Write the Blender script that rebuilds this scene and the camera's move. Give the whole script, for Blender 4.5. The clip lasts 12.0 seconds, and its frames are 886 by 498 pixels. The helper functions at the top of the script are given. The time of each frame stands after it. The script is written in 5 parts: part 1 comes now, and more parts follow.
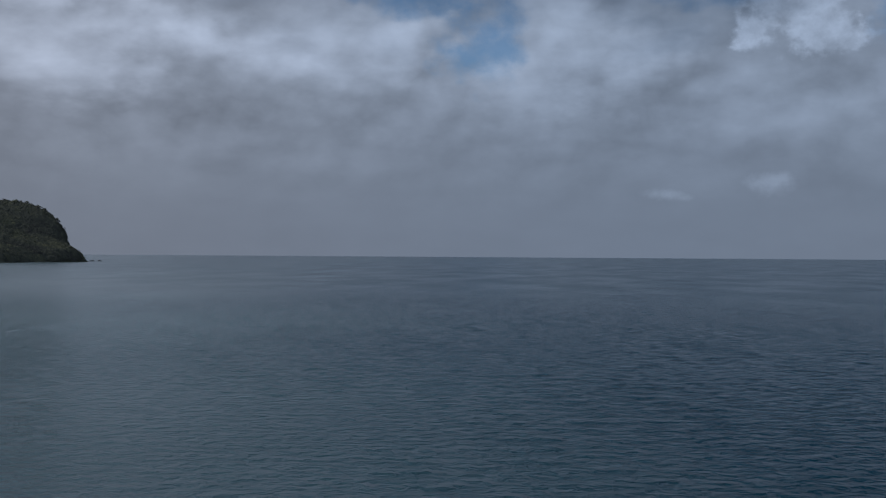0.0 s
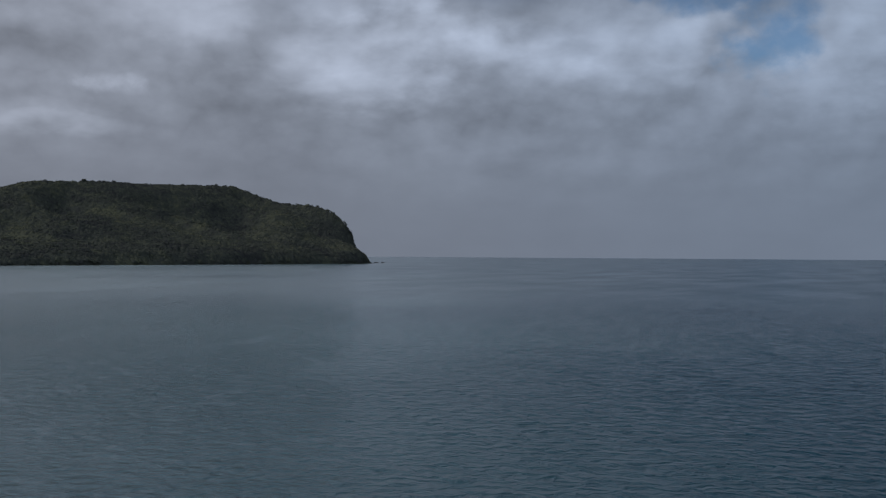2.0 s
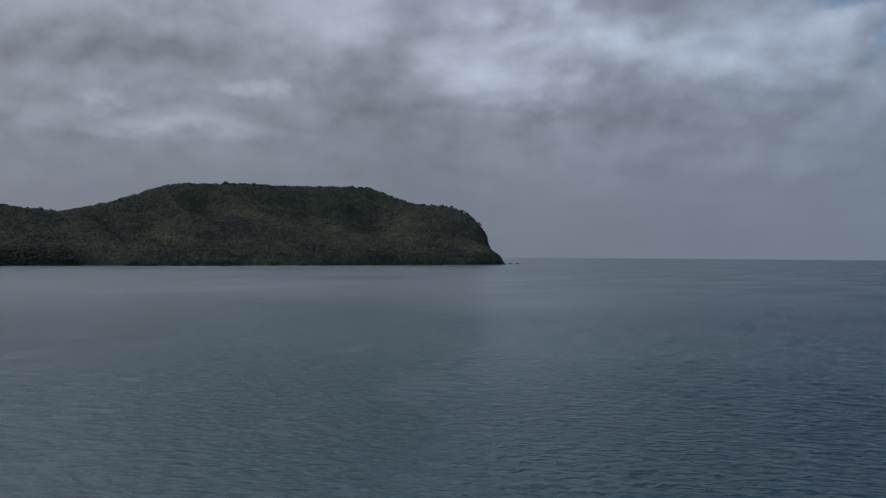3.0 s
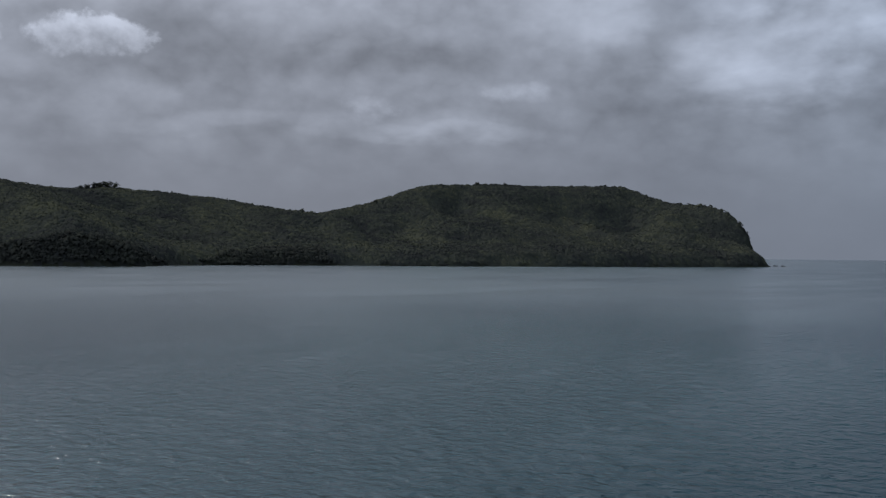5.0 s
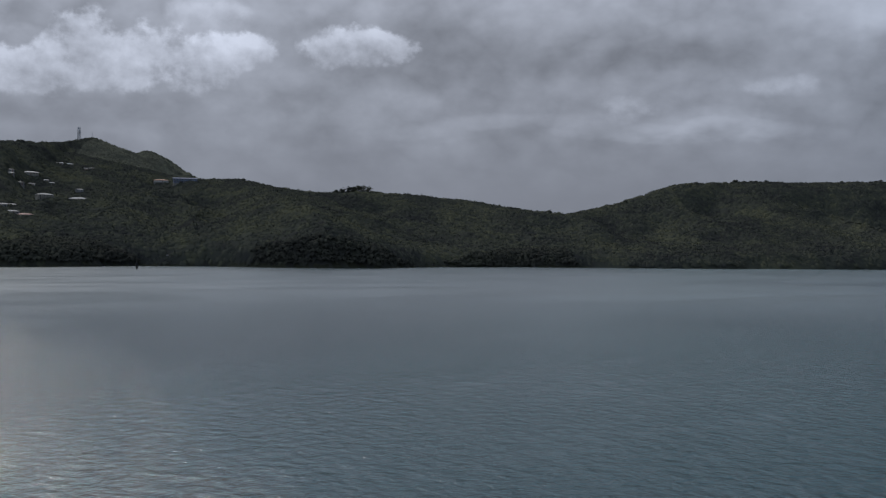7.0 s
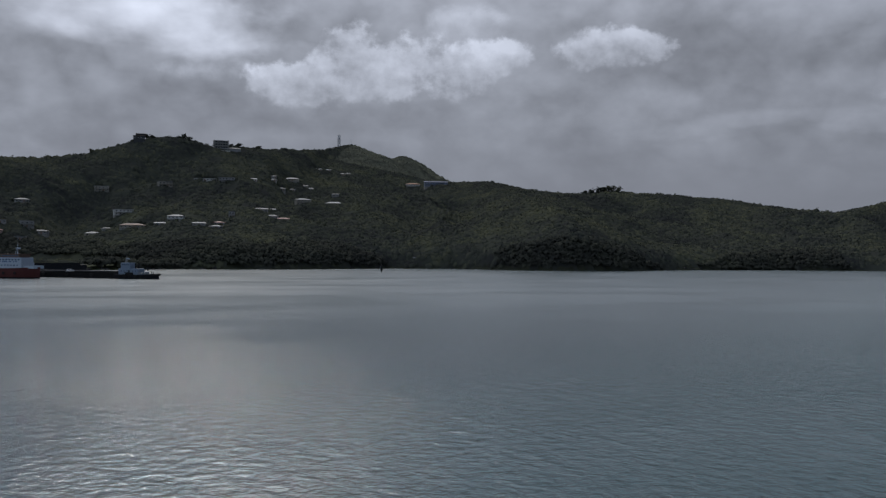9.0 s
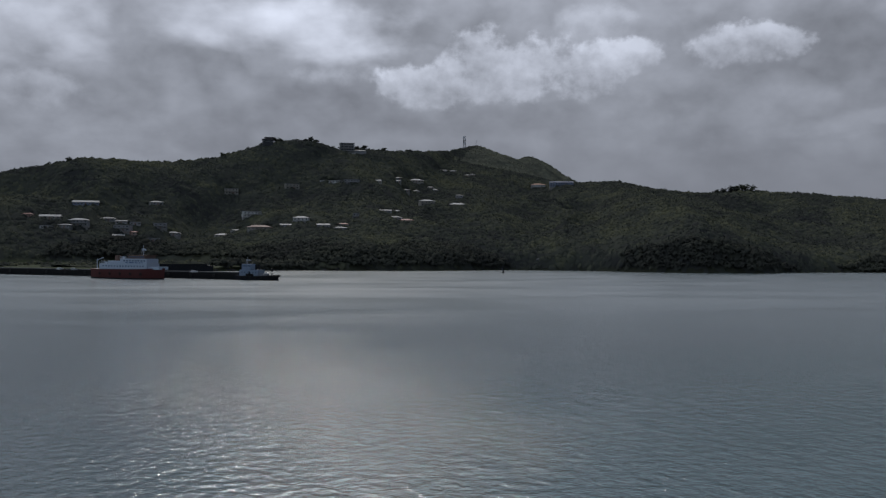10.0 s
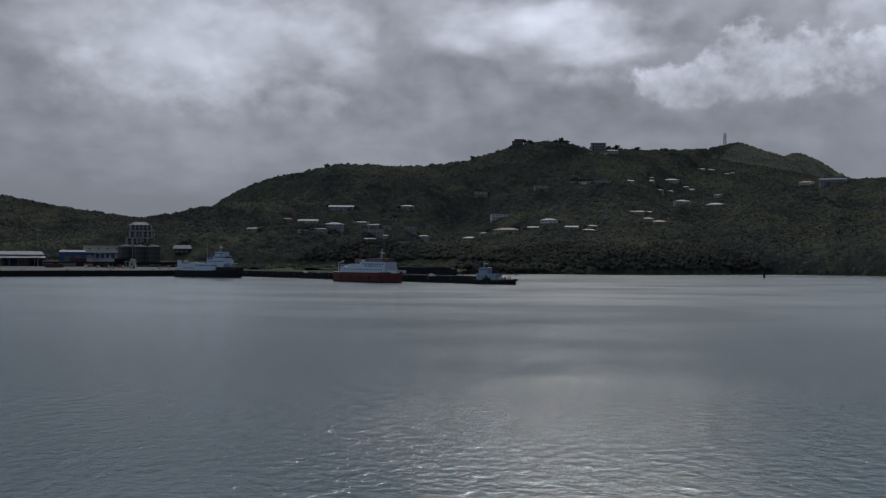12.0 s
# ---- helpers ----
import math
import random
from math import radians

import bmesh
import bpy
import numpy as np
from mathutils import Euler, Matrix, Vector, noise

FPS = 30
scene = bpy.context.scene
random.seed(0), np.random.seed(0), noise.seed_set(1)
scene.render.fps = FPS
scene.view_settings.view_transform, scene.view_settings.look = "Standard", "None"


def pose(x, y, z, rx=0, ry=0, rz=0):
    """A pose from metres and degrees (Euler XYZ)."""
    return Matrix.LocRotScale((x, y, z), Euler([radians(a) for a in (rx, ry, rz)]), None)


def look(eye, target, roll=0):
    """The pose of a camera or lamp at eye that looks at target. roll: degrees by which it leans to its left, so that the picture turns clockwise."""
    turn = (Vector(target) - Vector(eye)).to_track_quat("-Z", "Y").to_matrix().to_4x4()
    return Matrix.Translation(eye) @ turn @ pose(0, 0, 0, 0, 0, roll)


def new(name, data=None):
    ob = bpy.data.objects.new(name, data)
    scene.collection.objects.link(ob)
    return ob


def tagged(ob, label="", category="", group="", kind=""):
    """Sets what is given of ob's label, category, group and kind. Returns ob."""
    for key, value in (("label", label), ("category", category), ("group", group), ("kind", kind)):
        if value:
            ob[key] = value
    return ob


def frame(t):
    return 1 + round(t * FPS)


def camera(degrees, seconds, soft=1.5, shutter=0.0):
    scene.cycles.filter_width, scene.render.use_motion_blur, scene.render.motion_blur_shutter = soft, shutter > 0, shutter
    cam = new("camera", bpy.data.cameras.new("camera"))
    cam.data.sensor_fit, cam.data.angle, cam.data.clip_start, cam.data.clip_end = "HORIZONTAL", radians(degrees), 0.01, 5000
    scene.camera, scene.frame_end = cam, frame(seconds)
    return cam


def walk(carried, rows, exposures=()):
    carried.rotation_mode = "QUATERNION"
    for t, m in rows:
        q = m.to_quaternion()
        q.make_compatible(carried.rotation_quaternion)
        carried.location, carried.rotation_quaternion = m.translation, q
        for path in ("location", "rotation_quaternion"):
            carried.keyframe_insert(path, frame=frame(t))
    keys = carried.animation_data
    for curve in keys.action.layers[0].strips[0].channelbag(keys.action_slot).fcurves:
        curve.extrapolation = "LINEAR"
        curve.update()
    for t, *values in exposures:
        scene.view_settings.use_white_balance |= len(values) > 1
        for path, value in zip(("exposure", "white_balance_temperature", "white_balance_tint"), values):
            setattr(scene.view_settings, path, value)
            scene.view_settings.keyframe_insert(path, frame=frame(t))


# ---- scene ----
# ---- camera: a low flight over the bay that turns from the open sea to the port ----
cam = camera(46.68, 12.0, soft=1.3, shutter=0.12)
EYE = 14.6
PATH = [
    # seconds, x, y, yaw, pitch, roll
    (0.0, -0.0, 0.0, 24.343, 0.273, 0.379),
    (0.5, -4.0, 10.2, 28.227, 0.251, 0.403),
    (1.0, -8.2, 19.9, 32.146, 0.255, 0.414),
    (1.5, -12.5, 29.1, 36.060, 0.271, 0.412),
    (2.0, -16.9, 37.9, 39.976, 0.286, 0.397),
    (2.5, -21.6, 46.3, 43.870, 0.288, 0.411),
    (3.0, -26.3, 54.2, 47.619, 0.280, 0.439),
    (5.0, -46.8, 81.3, 61.946, 0.207, 0.629),
    (5.5, -52.3, 87.0, 65.484, 0.169, 0.576),
    (6.0, -58.0, 92.2, 69.038, 0.152, 0.517),
    (6.5, -63.8, 96.9, 72.556, 0.156, 0.573),
    (7.0, -69.8, 101.2, 76.148, 0.163, 0.542),
    (9.0, -95.1, 114.0, 90.379, 0.175, 0.404),
    (9.5, -101.8, 116.0, 93.947, 0.194, 0.405),
    (10.0, -108.6, 117.6, 97.515, 0.202, 0.399),
    (10.5, -115.6, 118.8, 101.086, 0.220, 0.374),
    (11.0, -122.8, 119.5, 104.669, 0.244, 0.336),
    (11.5, -130.1, 119.8, 108.269, 0.266, 0.323),
    (12.0, -137.5, 119.6, 111.853, 0.288, 0.341),
]
walk(cam, [(t, pose(x, y, EYE, 90 + p, 0, w) @ pose(0, 0, 0, 0, 0, r)) for t, x, y, w, p, r in PATH],
     ((0.0, 0.0, 6350, 10), (3.0, 0.05, 6500, 10), (6.0, 0.10, 6520, 10), (9.0, 0.04, 6620, 10), (12.0, -0.03, 6700, 10)))

# ---- light: a broken overcast, the sun behind thin cloud over the port hill ----
SUN_YAW, SUN_UP = 105.0, 37.0


class Nodes:
    """Short hand for building a node tree."""

    def __init__(self, tree):
        self.tree = tree
        tree.nodes.clear()

    def add(self, kind, out=0, props=None, **ins):
        n = self.tree.nodes.new(kind)
        for k, v in (props or {}).items():
            setattr(n, k, v)
        for k, v in ins.items():
            slot = n.inputs[int(k[1:])] if k[0] == "i" and k[1:].isdigit() else n.inputs[k.replace("_", " ")]
            if isinstance(v, bpy.types.NodeSocket):
                self.tree.links.new(v, slot)
            else:
                slot.default_value = v
        return n.outputs[out]

    def math(self, op, a, b=0.0, c=0.0, clamp=False):
        return self.add("ShaderNodeMath", props={"operation": op, "use_clamp": clamp}, i0=a, i1=b, i2=c)

    def vec(self, op, a, b=(0, 0, 0), out=0):
        return self.add("ShaderNodeVectorMath", out, {"operation": op}, i0=a, i1=b)

    def mix(self, f, a, b, blend="MIX"):
        n = self.tree.nodes.new("ShaderNodeMix")
        n.data_type, n.blend_type = "RGBA", blend
        for i, v in ((0, f), (6, a), (7, b)):
            if isinstance(v, bpy.types.NodeSocket):
                self.tree.links.new(v, n.inputs[i])
            else:
                n.inputs[i].default_value = v
        return n.outputs[2]

    def ramp(self, f, *stops, smooth=False):
        n = self.tree.nodes.new("ShaderNodeValToRGB")
        n.color_ramp.interpolation = "EASE" if smooth else "LINEAR"
        el = n.color_ramp.elements
        while len(el) < len(stops):
            el.new(0.5)
        for e, (p, c) in zip(el, stops):
            e.position, e.color = p, (*c, 1) if len(c) == 3 else c
        self.tree.links.new(f, n.inputs[0])
        return n.outputs[0]

    def smooth(self, f, lo, hi):
        return self.add("ShaderNodeMapRange", props={"interpolation_type": "SMOOTHSTEP"}, i0=f, i1=lo, i2=hi, i3=0.0, i4=1.0)

    def noise(self, v, scale, detail=4.0, rough=0.55, warp=0.0, out=0):
        return self.add("ShaderNodeTexNoise", out, Vector=v, Scale=scale, Detail=detail, Roughness=rough, Distortion=warp)


def heading(yaw, up):
    y, e = radians(yaw), radians(up)
    return Vector((-math.sin(y) * math.cos(e), math.cos(y) * math.cos(e), math.sin(e)))


# clouds: yaw and height in degrees, half width, half height, strength
CUMULUS = [
    (97.6, 9.2, 3.6, 1.2, 0.75), (95.0, 10.5, 3.2, 2.0, 0.90), (93.0, 10.8, 2.2, 1.7, 0.95), (90.6, 10.0, 2.6, 1.5, 0.75), (87.2, 10.9, 2.4, 0.9, 0.75),
    (80.9, 11.2, 2.8, 1.2, 0.75), (89.5, 12.3, 2.4, 1.3, 0.40), (103.5, 9.7, 2.6, 0.7, 0.35), (65.9, 7.9, 1.8, 0.8, 0.30), (57.9, 9.2, 1.8, 0.6, 0.28),
    (5.0, 12.4, 3.2, 2.2, 0.55), (12.4, 3.3, 2.0, 0.5, 0.16), (6.9, 3.8, 1.6, 0.8, 0.14), (130.5, 9.4, 3.6, 2.2, 0.42), (124.5, 8.6, 3.0, 1.8, 0.45),
    (119.5, 8.1, 2.8, 1.1, 0.40),
]
BANKS = [
    (106.0, 12.3, 8.0, 2.0, 1.3), (126.0, 11.5, 9.0, 3.2, 0.75), (43.5, 10.6, 6.0, 3.2, 0.50), (55.0, 13.4, 4.5, 1.8, 0.32),
    (42.0, 10.4, 9.0, 2.6, 0.36), (29.0, 12.0, 6.5, 3.0, 0.48), (17.0, 11.0, 6.5, 3.6, 0.45), (45.0, 13.8, 4.0, 1.5, 0.55),
    (70.0, 7.0, 12.0, 0.7, 0.18), (62.0, 6.6, 6.0, 0.5, 0.22), (122.0, 5.5, 12.0, 2.6, 0.28), (36.5, 12.4, 4.5, 1.2, -0.22),
    (63.0, 10.3, 7.5, 1.6, -0.15), (100.0, 7.6, 12.0, 1.4, -0.16), (112.5, 9.0, 3.5, 1.6, -0.10), (75.0, 10.5, 8.0, 3.2, -0.18),
]
HOLES = [(22.2, 11.6, 2.2, 2.6), (25.6, 14.2, 3.0, 1.2), (9.5, 14.8, 5.0, 1.4), (0.0, 13.0, 3.0, 2.2), (137.0, 14.5, 5.0, 1.6)]


def tone(v, cool=1.0):
    """A cloud's grey, a little blue."""
    return (v * (1 - 0.13 * cool), v, v * (1 + 0.22 * cool), 1)


def make_world():
    world = bpy.data.worlds.new("sky")
    scene.world = world
    world.use_nodes = True
    n = Nodes(world.node_tree)
    way = n.add("ShaderNodeTexCoord", 0)
    axes = n.add("ShaderNodeSeparateXYZ", 0, i0=way).node.outputs
    sky = n.add("ShaderNodeTexSky", props={"sky_type": "NISHITA", "sun_disc": False, "sun_elevation": radians(SUN_UP),
                                            "sun_rotation": radians(-SUN_YAW), "altitude": 15.0})
    blue = n.vec("MULTIPLY", sky, (0.042, 0.060, 0.078))
    # the cloud deck in plan, so that it closes up towards the horizon
    drop = n.math("ADD", n.math("MAXIMUM", axes[2], 0.0), 0.25)
    plan = n.vec("DIVIDE", way, n.add("ShaderNodeCombineXYZ", i0=drop, i1=drop, i2=1.0))
    plan = n.vec("MULTIPLY", plan, (1.0, 1.0, 0.0))
    curl = n.vec("SUBTRACT", n.noise(plan, 2.2, 4.0, 0.55, out=1), (0.5, 0.5, 0.5))
    bent = n.vec("ADD", plan, n.vec("MULTIPLY", curl, (0.14, 0.14, 0.0)))
    sunward = heading(SUN_YAW, 0.0)
    broad = n.noise(bent, 2.6, 4.0, 0.48)
    wisp = n.noise(bent, 8.0, 5.0, 0.5)
    heap = n.vec("MULTIPLY", way, (1.0, 1.0, 1.45))
    fine = n.noise(heap, 9.0, 5.0, 0.46)
    thick = n.noise(n.vec("ADD", heap, tuple(sunward * 0.010)[:2] + (0.016,)), 9.0, 5.0, 0.46)
    billow = n.math("ABSOLUTE", n.math("MULTIPLY_ADD", n.noise(heap, 15.0, 4.0, 0.5), 2.0, -1.0))
    puff = n.noise(n.vec("MULTIPLY", way, (1.0, 1.0, 1.2)), 20.0, 9.0, 0.58)
    puff_s = n.noise(n.vec("MULTIPLY", n.vec("ADD", way, (-0.006, 0.004, 0.008)), (1.0, 1.0, 1.2)), 20.0, 9.0, 0.58)
    lump = n.noise(n.vec("MULTIPLY", way, (1.0, 1.0, 1.5)), 13.0, 5.0, 0.52)
    # yaw and height in degrees, ruffled so that no cloud has a clean edge
    yaw = n.math("MULTIPLY", n.math("ARCTAN2", n.math("MULTIPLY", axes[0], -1.0), axes[1]), 180 / math.pi)
    up = n.math("MULTIPLY", n.math("ARCSINE", axes[2]), 180 / math.pi)
    yaw_p = n.math("ADD", yaw, n.math("MULTIPLY_ADD", lump, 3.0, -1.5))
    up_p = n.math("ADD", up, n.math("MULTIPLY_ADD", fine, 1.6, -0.8))
    yaw_r = n.math("ADD", yaw, n.math("MULTIPLY_ADD", fine, 9.0, -4.5))
    up_r = n.math("ADD", up, n.math("MULTIPLY_ADD", broad, 4.0, -2.0))

    def blob(a, e, wa, we, lo, hi, ruffle, yaws=yaw, ups=up):
        p = n.math("MULTIPLY", n.math("SUBTRACT", yaws, a), 1 / wa)
        q = n.math("MULTIPLY", n.math("SUBTRACT", ups, e), 1 / we)
        r = n.math("ADD", n.math("MULTIPLY", p, p), n.math("MULTIPLY", q, q))
        return n.smooth(n.math("ADD", n.math("SUBTRACT", 1.0, r), ruffle), lo, hi), q

    level = n.math("MULTIPLY_ADD", n.smooth(up, 0.0, 13.0), 0.085, 0.195)
    level = n.math("MULTIPLY_ADD", n.smooth(up, 11.0, 60.0), 0.20, level)
    # two sizes of billow, with the side towards the sun brighter
    texture = n.math("ADD", n.math("MULTIPLY_ADD", broad, 0.66, -0.33), n.math("MULTIPLY_ADD", fine, 0.66, -0.33))
    texture = n.math("ADD", texture, n.math("MULTIPLY", n.math("SUBTRACT", fine, thick), 1.1))
    texture = n.math("ADD", texture, n.math("MULTIPLY_ADD", wisp, 0.16, -0.08))
    texture = n.math("ADD", texture, n.math("MULTIPLY_ADD", billow, 0.45, -0.09))
    texture = n.math("MULTIPLY", texture, n.math("MULTIPLY_ADD", n.smooth(up, 1.5, 9.0), 0.85, 0.10))
    soft = n.math("ADD", n.math("MULTIPLY_ADD", fine, 1.8, -0.9), n.math("MULTIPLY_ADD", wisp, 0.9, -0.45))
    for a, e, wa, we, k in BANKS:
        m, _ = blob(a, e, wa, we, -0.3, 1.3, soft, yaw_r, up_r)
        texture = n.math("MULTIPLY_ADD", m, k, texture)
    edge = n.math("MULTIPLY_ADD", puff, 4.6, -2.2)

    def heaps(strong, yaws, ups):
        field = None
        for a, e, wa, we, k in CUMULUS:
            if (k > 0.5) == strong:
                p = n.math("MULTIPLY", n.math("SUBTRACT", yaws, a), 1 / wa)
                q = n.math("MULTIPLY", n.math("SUBTRACT", ups, e), 1 / we)
                f = n.math("SUBTRACT", 1.0, n.math("MULTIPLY_ADD", p, p, n.math("MULTIPLY", q, q)))
                field = f if field is None else n.math("SMOOTH_MAX", field, f, 0.8)
        return n.math("MAXIMUM", field, -3.0)

    # heaped clouds: bright where they bulge towards the sun, grey and soft at the base
    for strong in (True, False):
        field = heaps(strong, yaw_p, up_p)
        behind = heaps(strong, n.math("ADD", yaw_p, 0.5), n.math("ADD", up_p, 0.8))
        m = n.smooth(n.math("ADD", field, edge), -0.1, 0.6 if strong else 1.4)
        lit = n.math("MULTIPLY_ADD", n.math("SUBTRACT", field, behind), 0.28, 0.50)
        lit = n.math("MULTIPLY_ADD", n.math("SUBTRACT", puff, puff_s), 2.2, lit)
        shade = n.math("MINIMUM", n.math("MAXIMUM", lit, 0.0), 1.0)
        texture = n.math("MULTIPLY_ADD", n.math("MULTIPLY", m, shade), 0.86 if strong else 0.40, texture)
    value = n.math("MULTIPLY", level, n.math("MAXIMUM", n.math("ADD", texture, 1.0), 0.45))
    # cooler away from the sun, nearly neutral under it
    facing = n.vec("DOT_PRODUCT", way, heading(SUN_YAW, 8.0), out=1)
    tint = n.mix(n.smooth(facing, -0.1, 0.9), tone(1.0, 1.45), (0.915, 1.0, 1.20, 1))
    colour = n.vec("MULTIPLY", tint, n.add("ShaderNodeCombineXYZ", i0=value, i1=value, i2=value))
    for a, e, wa, we in HOLES:
        m, _ = blob(a, e, wa, we, -0.4, 1.5, edge, yaw_r, up_r)
        colour = n.mix(n.math("MULTIPLY", m, 0.8), colour, blue)
    # the cover opens to blue sky on the side away from the sun
    clear = n.smooth(n.vec("DOT_PRODUCT", way, heading(-2.0, 42.0), out=1), 0.55, 0.86)
    clear = n.math("MULTIPLY", clear, n.smooth(n.math("MULTIPLY_ADD", broad, 16.0, n.math("SUBTRACT", up, 9.5)), 9.0, 17.0))
    colour = n.mix(n.math("MULTIPLY", clear, 0.92), colour, n.vec("MULTIPLY", blue, (0.26, 0.28, 0.29)))
    glow = n.vec("DOT_PRODUCT", way, heading(SUN_YAW, SUN_UP), out=1)
    bright = n.math("MULTIPLY_ADD", n.smooth(glow, 0.90, 1.0), 0.5, 1.0)
    bright = n.math("MULTIPLY_ADD", n.smooth(glow, 0.50, 0.98), 0.15, bright)
    bright = n.math("MULTIPLY_ADD", n.math("MULTIPLY", n.smooth(glow, 0.45, 0.95), n.smooth(up, 10.0, 26.0)), 1.0, bright)
    back = n.add("ShaderNodeBackground", Color=colour, Strength=bright)
    n.tree.links.new(back, n.tree.nodes.new("ShaderNodeOutputWorld").inputs[0])


make_world()
sun = new("sun", bpy.data.lights.new("sun", "SUN"))
sun.data.energy, sun.data.angle, sun.data.color = 1.1, radians(5), (1.0, 0.95, 0.88)
sun.matrix_world = look(tuple(heading(SUN_YAW, SUN_UP) * 3000), (0, 0, 0))

# ---- materials ----
def material(name):
    m = bpy.data.materials.new(name)
    m.use_nodes = True
    return m, Nodes(m.node_tree)


def finish(n, bsdf, bump=None):
    o = n.tree.nodes.new("ShaderNodeOutputMaterial")
    n.tree.links.new(bsdf, o.inputs[0])


def paint(name, colour, rough=0.5, metal=0.0, spread=0.15, scale=0.6, grime=(0.06, 0.05, 0.045), dirt=0.25, gloss=0.4):
    """Weathered paint or plaster: two scales of stain and a little relief."""
    m, n = material(name)
    at = n.add("ShaderNodeTexCoord", 3)
    big = n.noise(at, scale, 4.0, 0.6)
    small = n.noise(at, scale * 9, 5.0, 0.6)
    tone = n.mix(n.math("MULTIPLY", big, spread * 2), (*colour, 1), tuple(c * 0.6 for c in colour) + (1,))
    tone = n.mix(n.math("MULTIPLY", n.smooth(small, 0.5, 0.75), dirt), tone, (*grime, 1))
    bump = n.add("ShaderNodeBump", Strength=0.25, Distance=0.03, Height=small)
    finish(n, n.add("ShaderNodeBsdfPrincipled", Base_Color=tone, Roughness=rough, Metallic=metal, Specular_IOR_Level=gloss, Normal=bump))
    return m


def water_material():
    """Sea: short wind chop with cat's-paws, a little smoother in the lee of the hills."""
    m, n = material("sea_water")
    at = n.add("ShaderNodeNewGeometry", 0)
    # sky reflection painted in: deep blue beyond a line along the headland, greener inside
    off = n.vec("SUBTRACT", at, (20.0, 0.0, 0.0))
    reach = n.add("ShaderNodeVectorMath", 1, {"operation": "LENGTH"}, i0=off)
    side = n.add("ShaderNodeVectorMath", 1, {"operation": "DOT_PRODUCT"}, i0=off, i1=(0.68, 0.73, 0.0))
    gust = n.noise(at, 0.008, 4.0, 0.5)
    windy = n.smooth(n.math("MULTIPLY_ADD", gust, 0.7, n.math("DIVIDE", side, reach)), -0.05, 0.80)
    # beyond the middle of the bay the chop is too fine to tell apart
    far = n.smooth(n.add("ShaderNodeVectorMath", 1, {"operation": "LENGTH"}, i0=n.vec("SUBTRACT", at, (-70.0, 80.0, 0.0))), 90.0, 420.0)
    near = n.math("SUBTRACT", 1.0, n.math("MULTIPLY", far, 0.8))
    turned = n.add("ShaderNodeMapping", Vector=at, Rotation=(0, 0, radians(-20)))
    lie = n.vec("MULTIPLY", turned, (0.85, 1.0, 1.0))
    chop = n.noise(lie, 0.80, 2.0, 0.5, 0.3)
    ripple = n.noise(n.vec("MULTIPLY", at, (1.0, 0.75, 1.0)), 3.1, 3.0, 0.6, 0.3)
    # cat's-paws: patches of ruffled and of slick water
    paw = n.smooth(n.noise(n.vec("MULTIPLY", turned, (1.0, 0.4, 1.0)), 0.03, 3.0, 0.55), 0.35, 0.65)
    b2 = n.add("ShaderNodeBump", Strength=near, Distance=n.math("MULTIPLY_ADD", windy, 0.50, 0.22), Height=chop)
    b3 = n.add("ShaderNodeBump", Strength=near, Distance=n.math("MULTIPLY_ADD", paw, 0.04, n.math("MULTIPLY_ADD", windy, 0.04, 0.08)), Height=ripple, Normal=b2)
    # paler with distance from mid-bay stands in for reflected sky; greener to the north
    lean = n.vec("DOT_PRODUCT", at, (0.5, 1.0, 0.0), out=1)
    teal_side = n.smooth(n.math("MULTIPLY_ADD", gust, 70.0, lean), 20.0, 120.0)
    inner = n.mix(teal_side, (0.042, 0.076, 0.084, 1), (0.082, 0.150, 0.154, 1))
    outer = n.mix(teal_side, (0.135, 0.168, 0.173, 1), (0.175, 0.225, 0.225, 1))
    sky_paled = n.mix(far, inner, outer)
    sea_colour = n.mix(windy, sky_paled, (0.0, 0.026, 0.042, 1))
    rough = n.math("MULTIPLY_ADD", far, n.math("MULTIPLY_ADD", paw, 0.05, 0.10), 0.11)
    finish(n, n.add("ShaderNodeBsdfPrincipled", Base_Color=sea_colour, Roughness=rough, IOR=1.333, Specular_IOR_Level=n.math("MULTIPLY_ADD", windy, -0.30, 0.5), Normal=b3))
    return m


def leaf_material(name, a, b, c):
    """Leaves: each clump a shade of its own, with larger drifts of colour over the slope."""
    m, n = material(name)
    at = n.add("ShaderNodeNewGeometry", 0)
    own = n.add("ShaderNodeNewGeometry", "Random Per Island")
    drift = n.noise(at, 0.012, 4.0, 0.6)
    fine = n.noise(at, 0.9, 3.0, 0.6)
    patch = n.noise(at, 0.05, 3.0, 0.6)
    mixv = n.math("ADD", n.math("MULTIPLY_ADD", own, 0.16, -0.035), n.math("ADD", n.math("MULTIPLY", drift, 0.6), n.math("MULTIPLY", patch, 0.35)))
    tone = n.ramp(mixv, (0.36, a), (0.52, b), (0.70, c))
    tone = n.mix(n.math("MULTIPLY", fine, 0.15), tone, tuple(v * 0.5 for v in a) + (1,))
    finish(n, n.add("ShaderNodeBsdfPrincipled", Base_Color=tone, Roughness=0.9, Specular_IOR_Level=0.0))
    return m


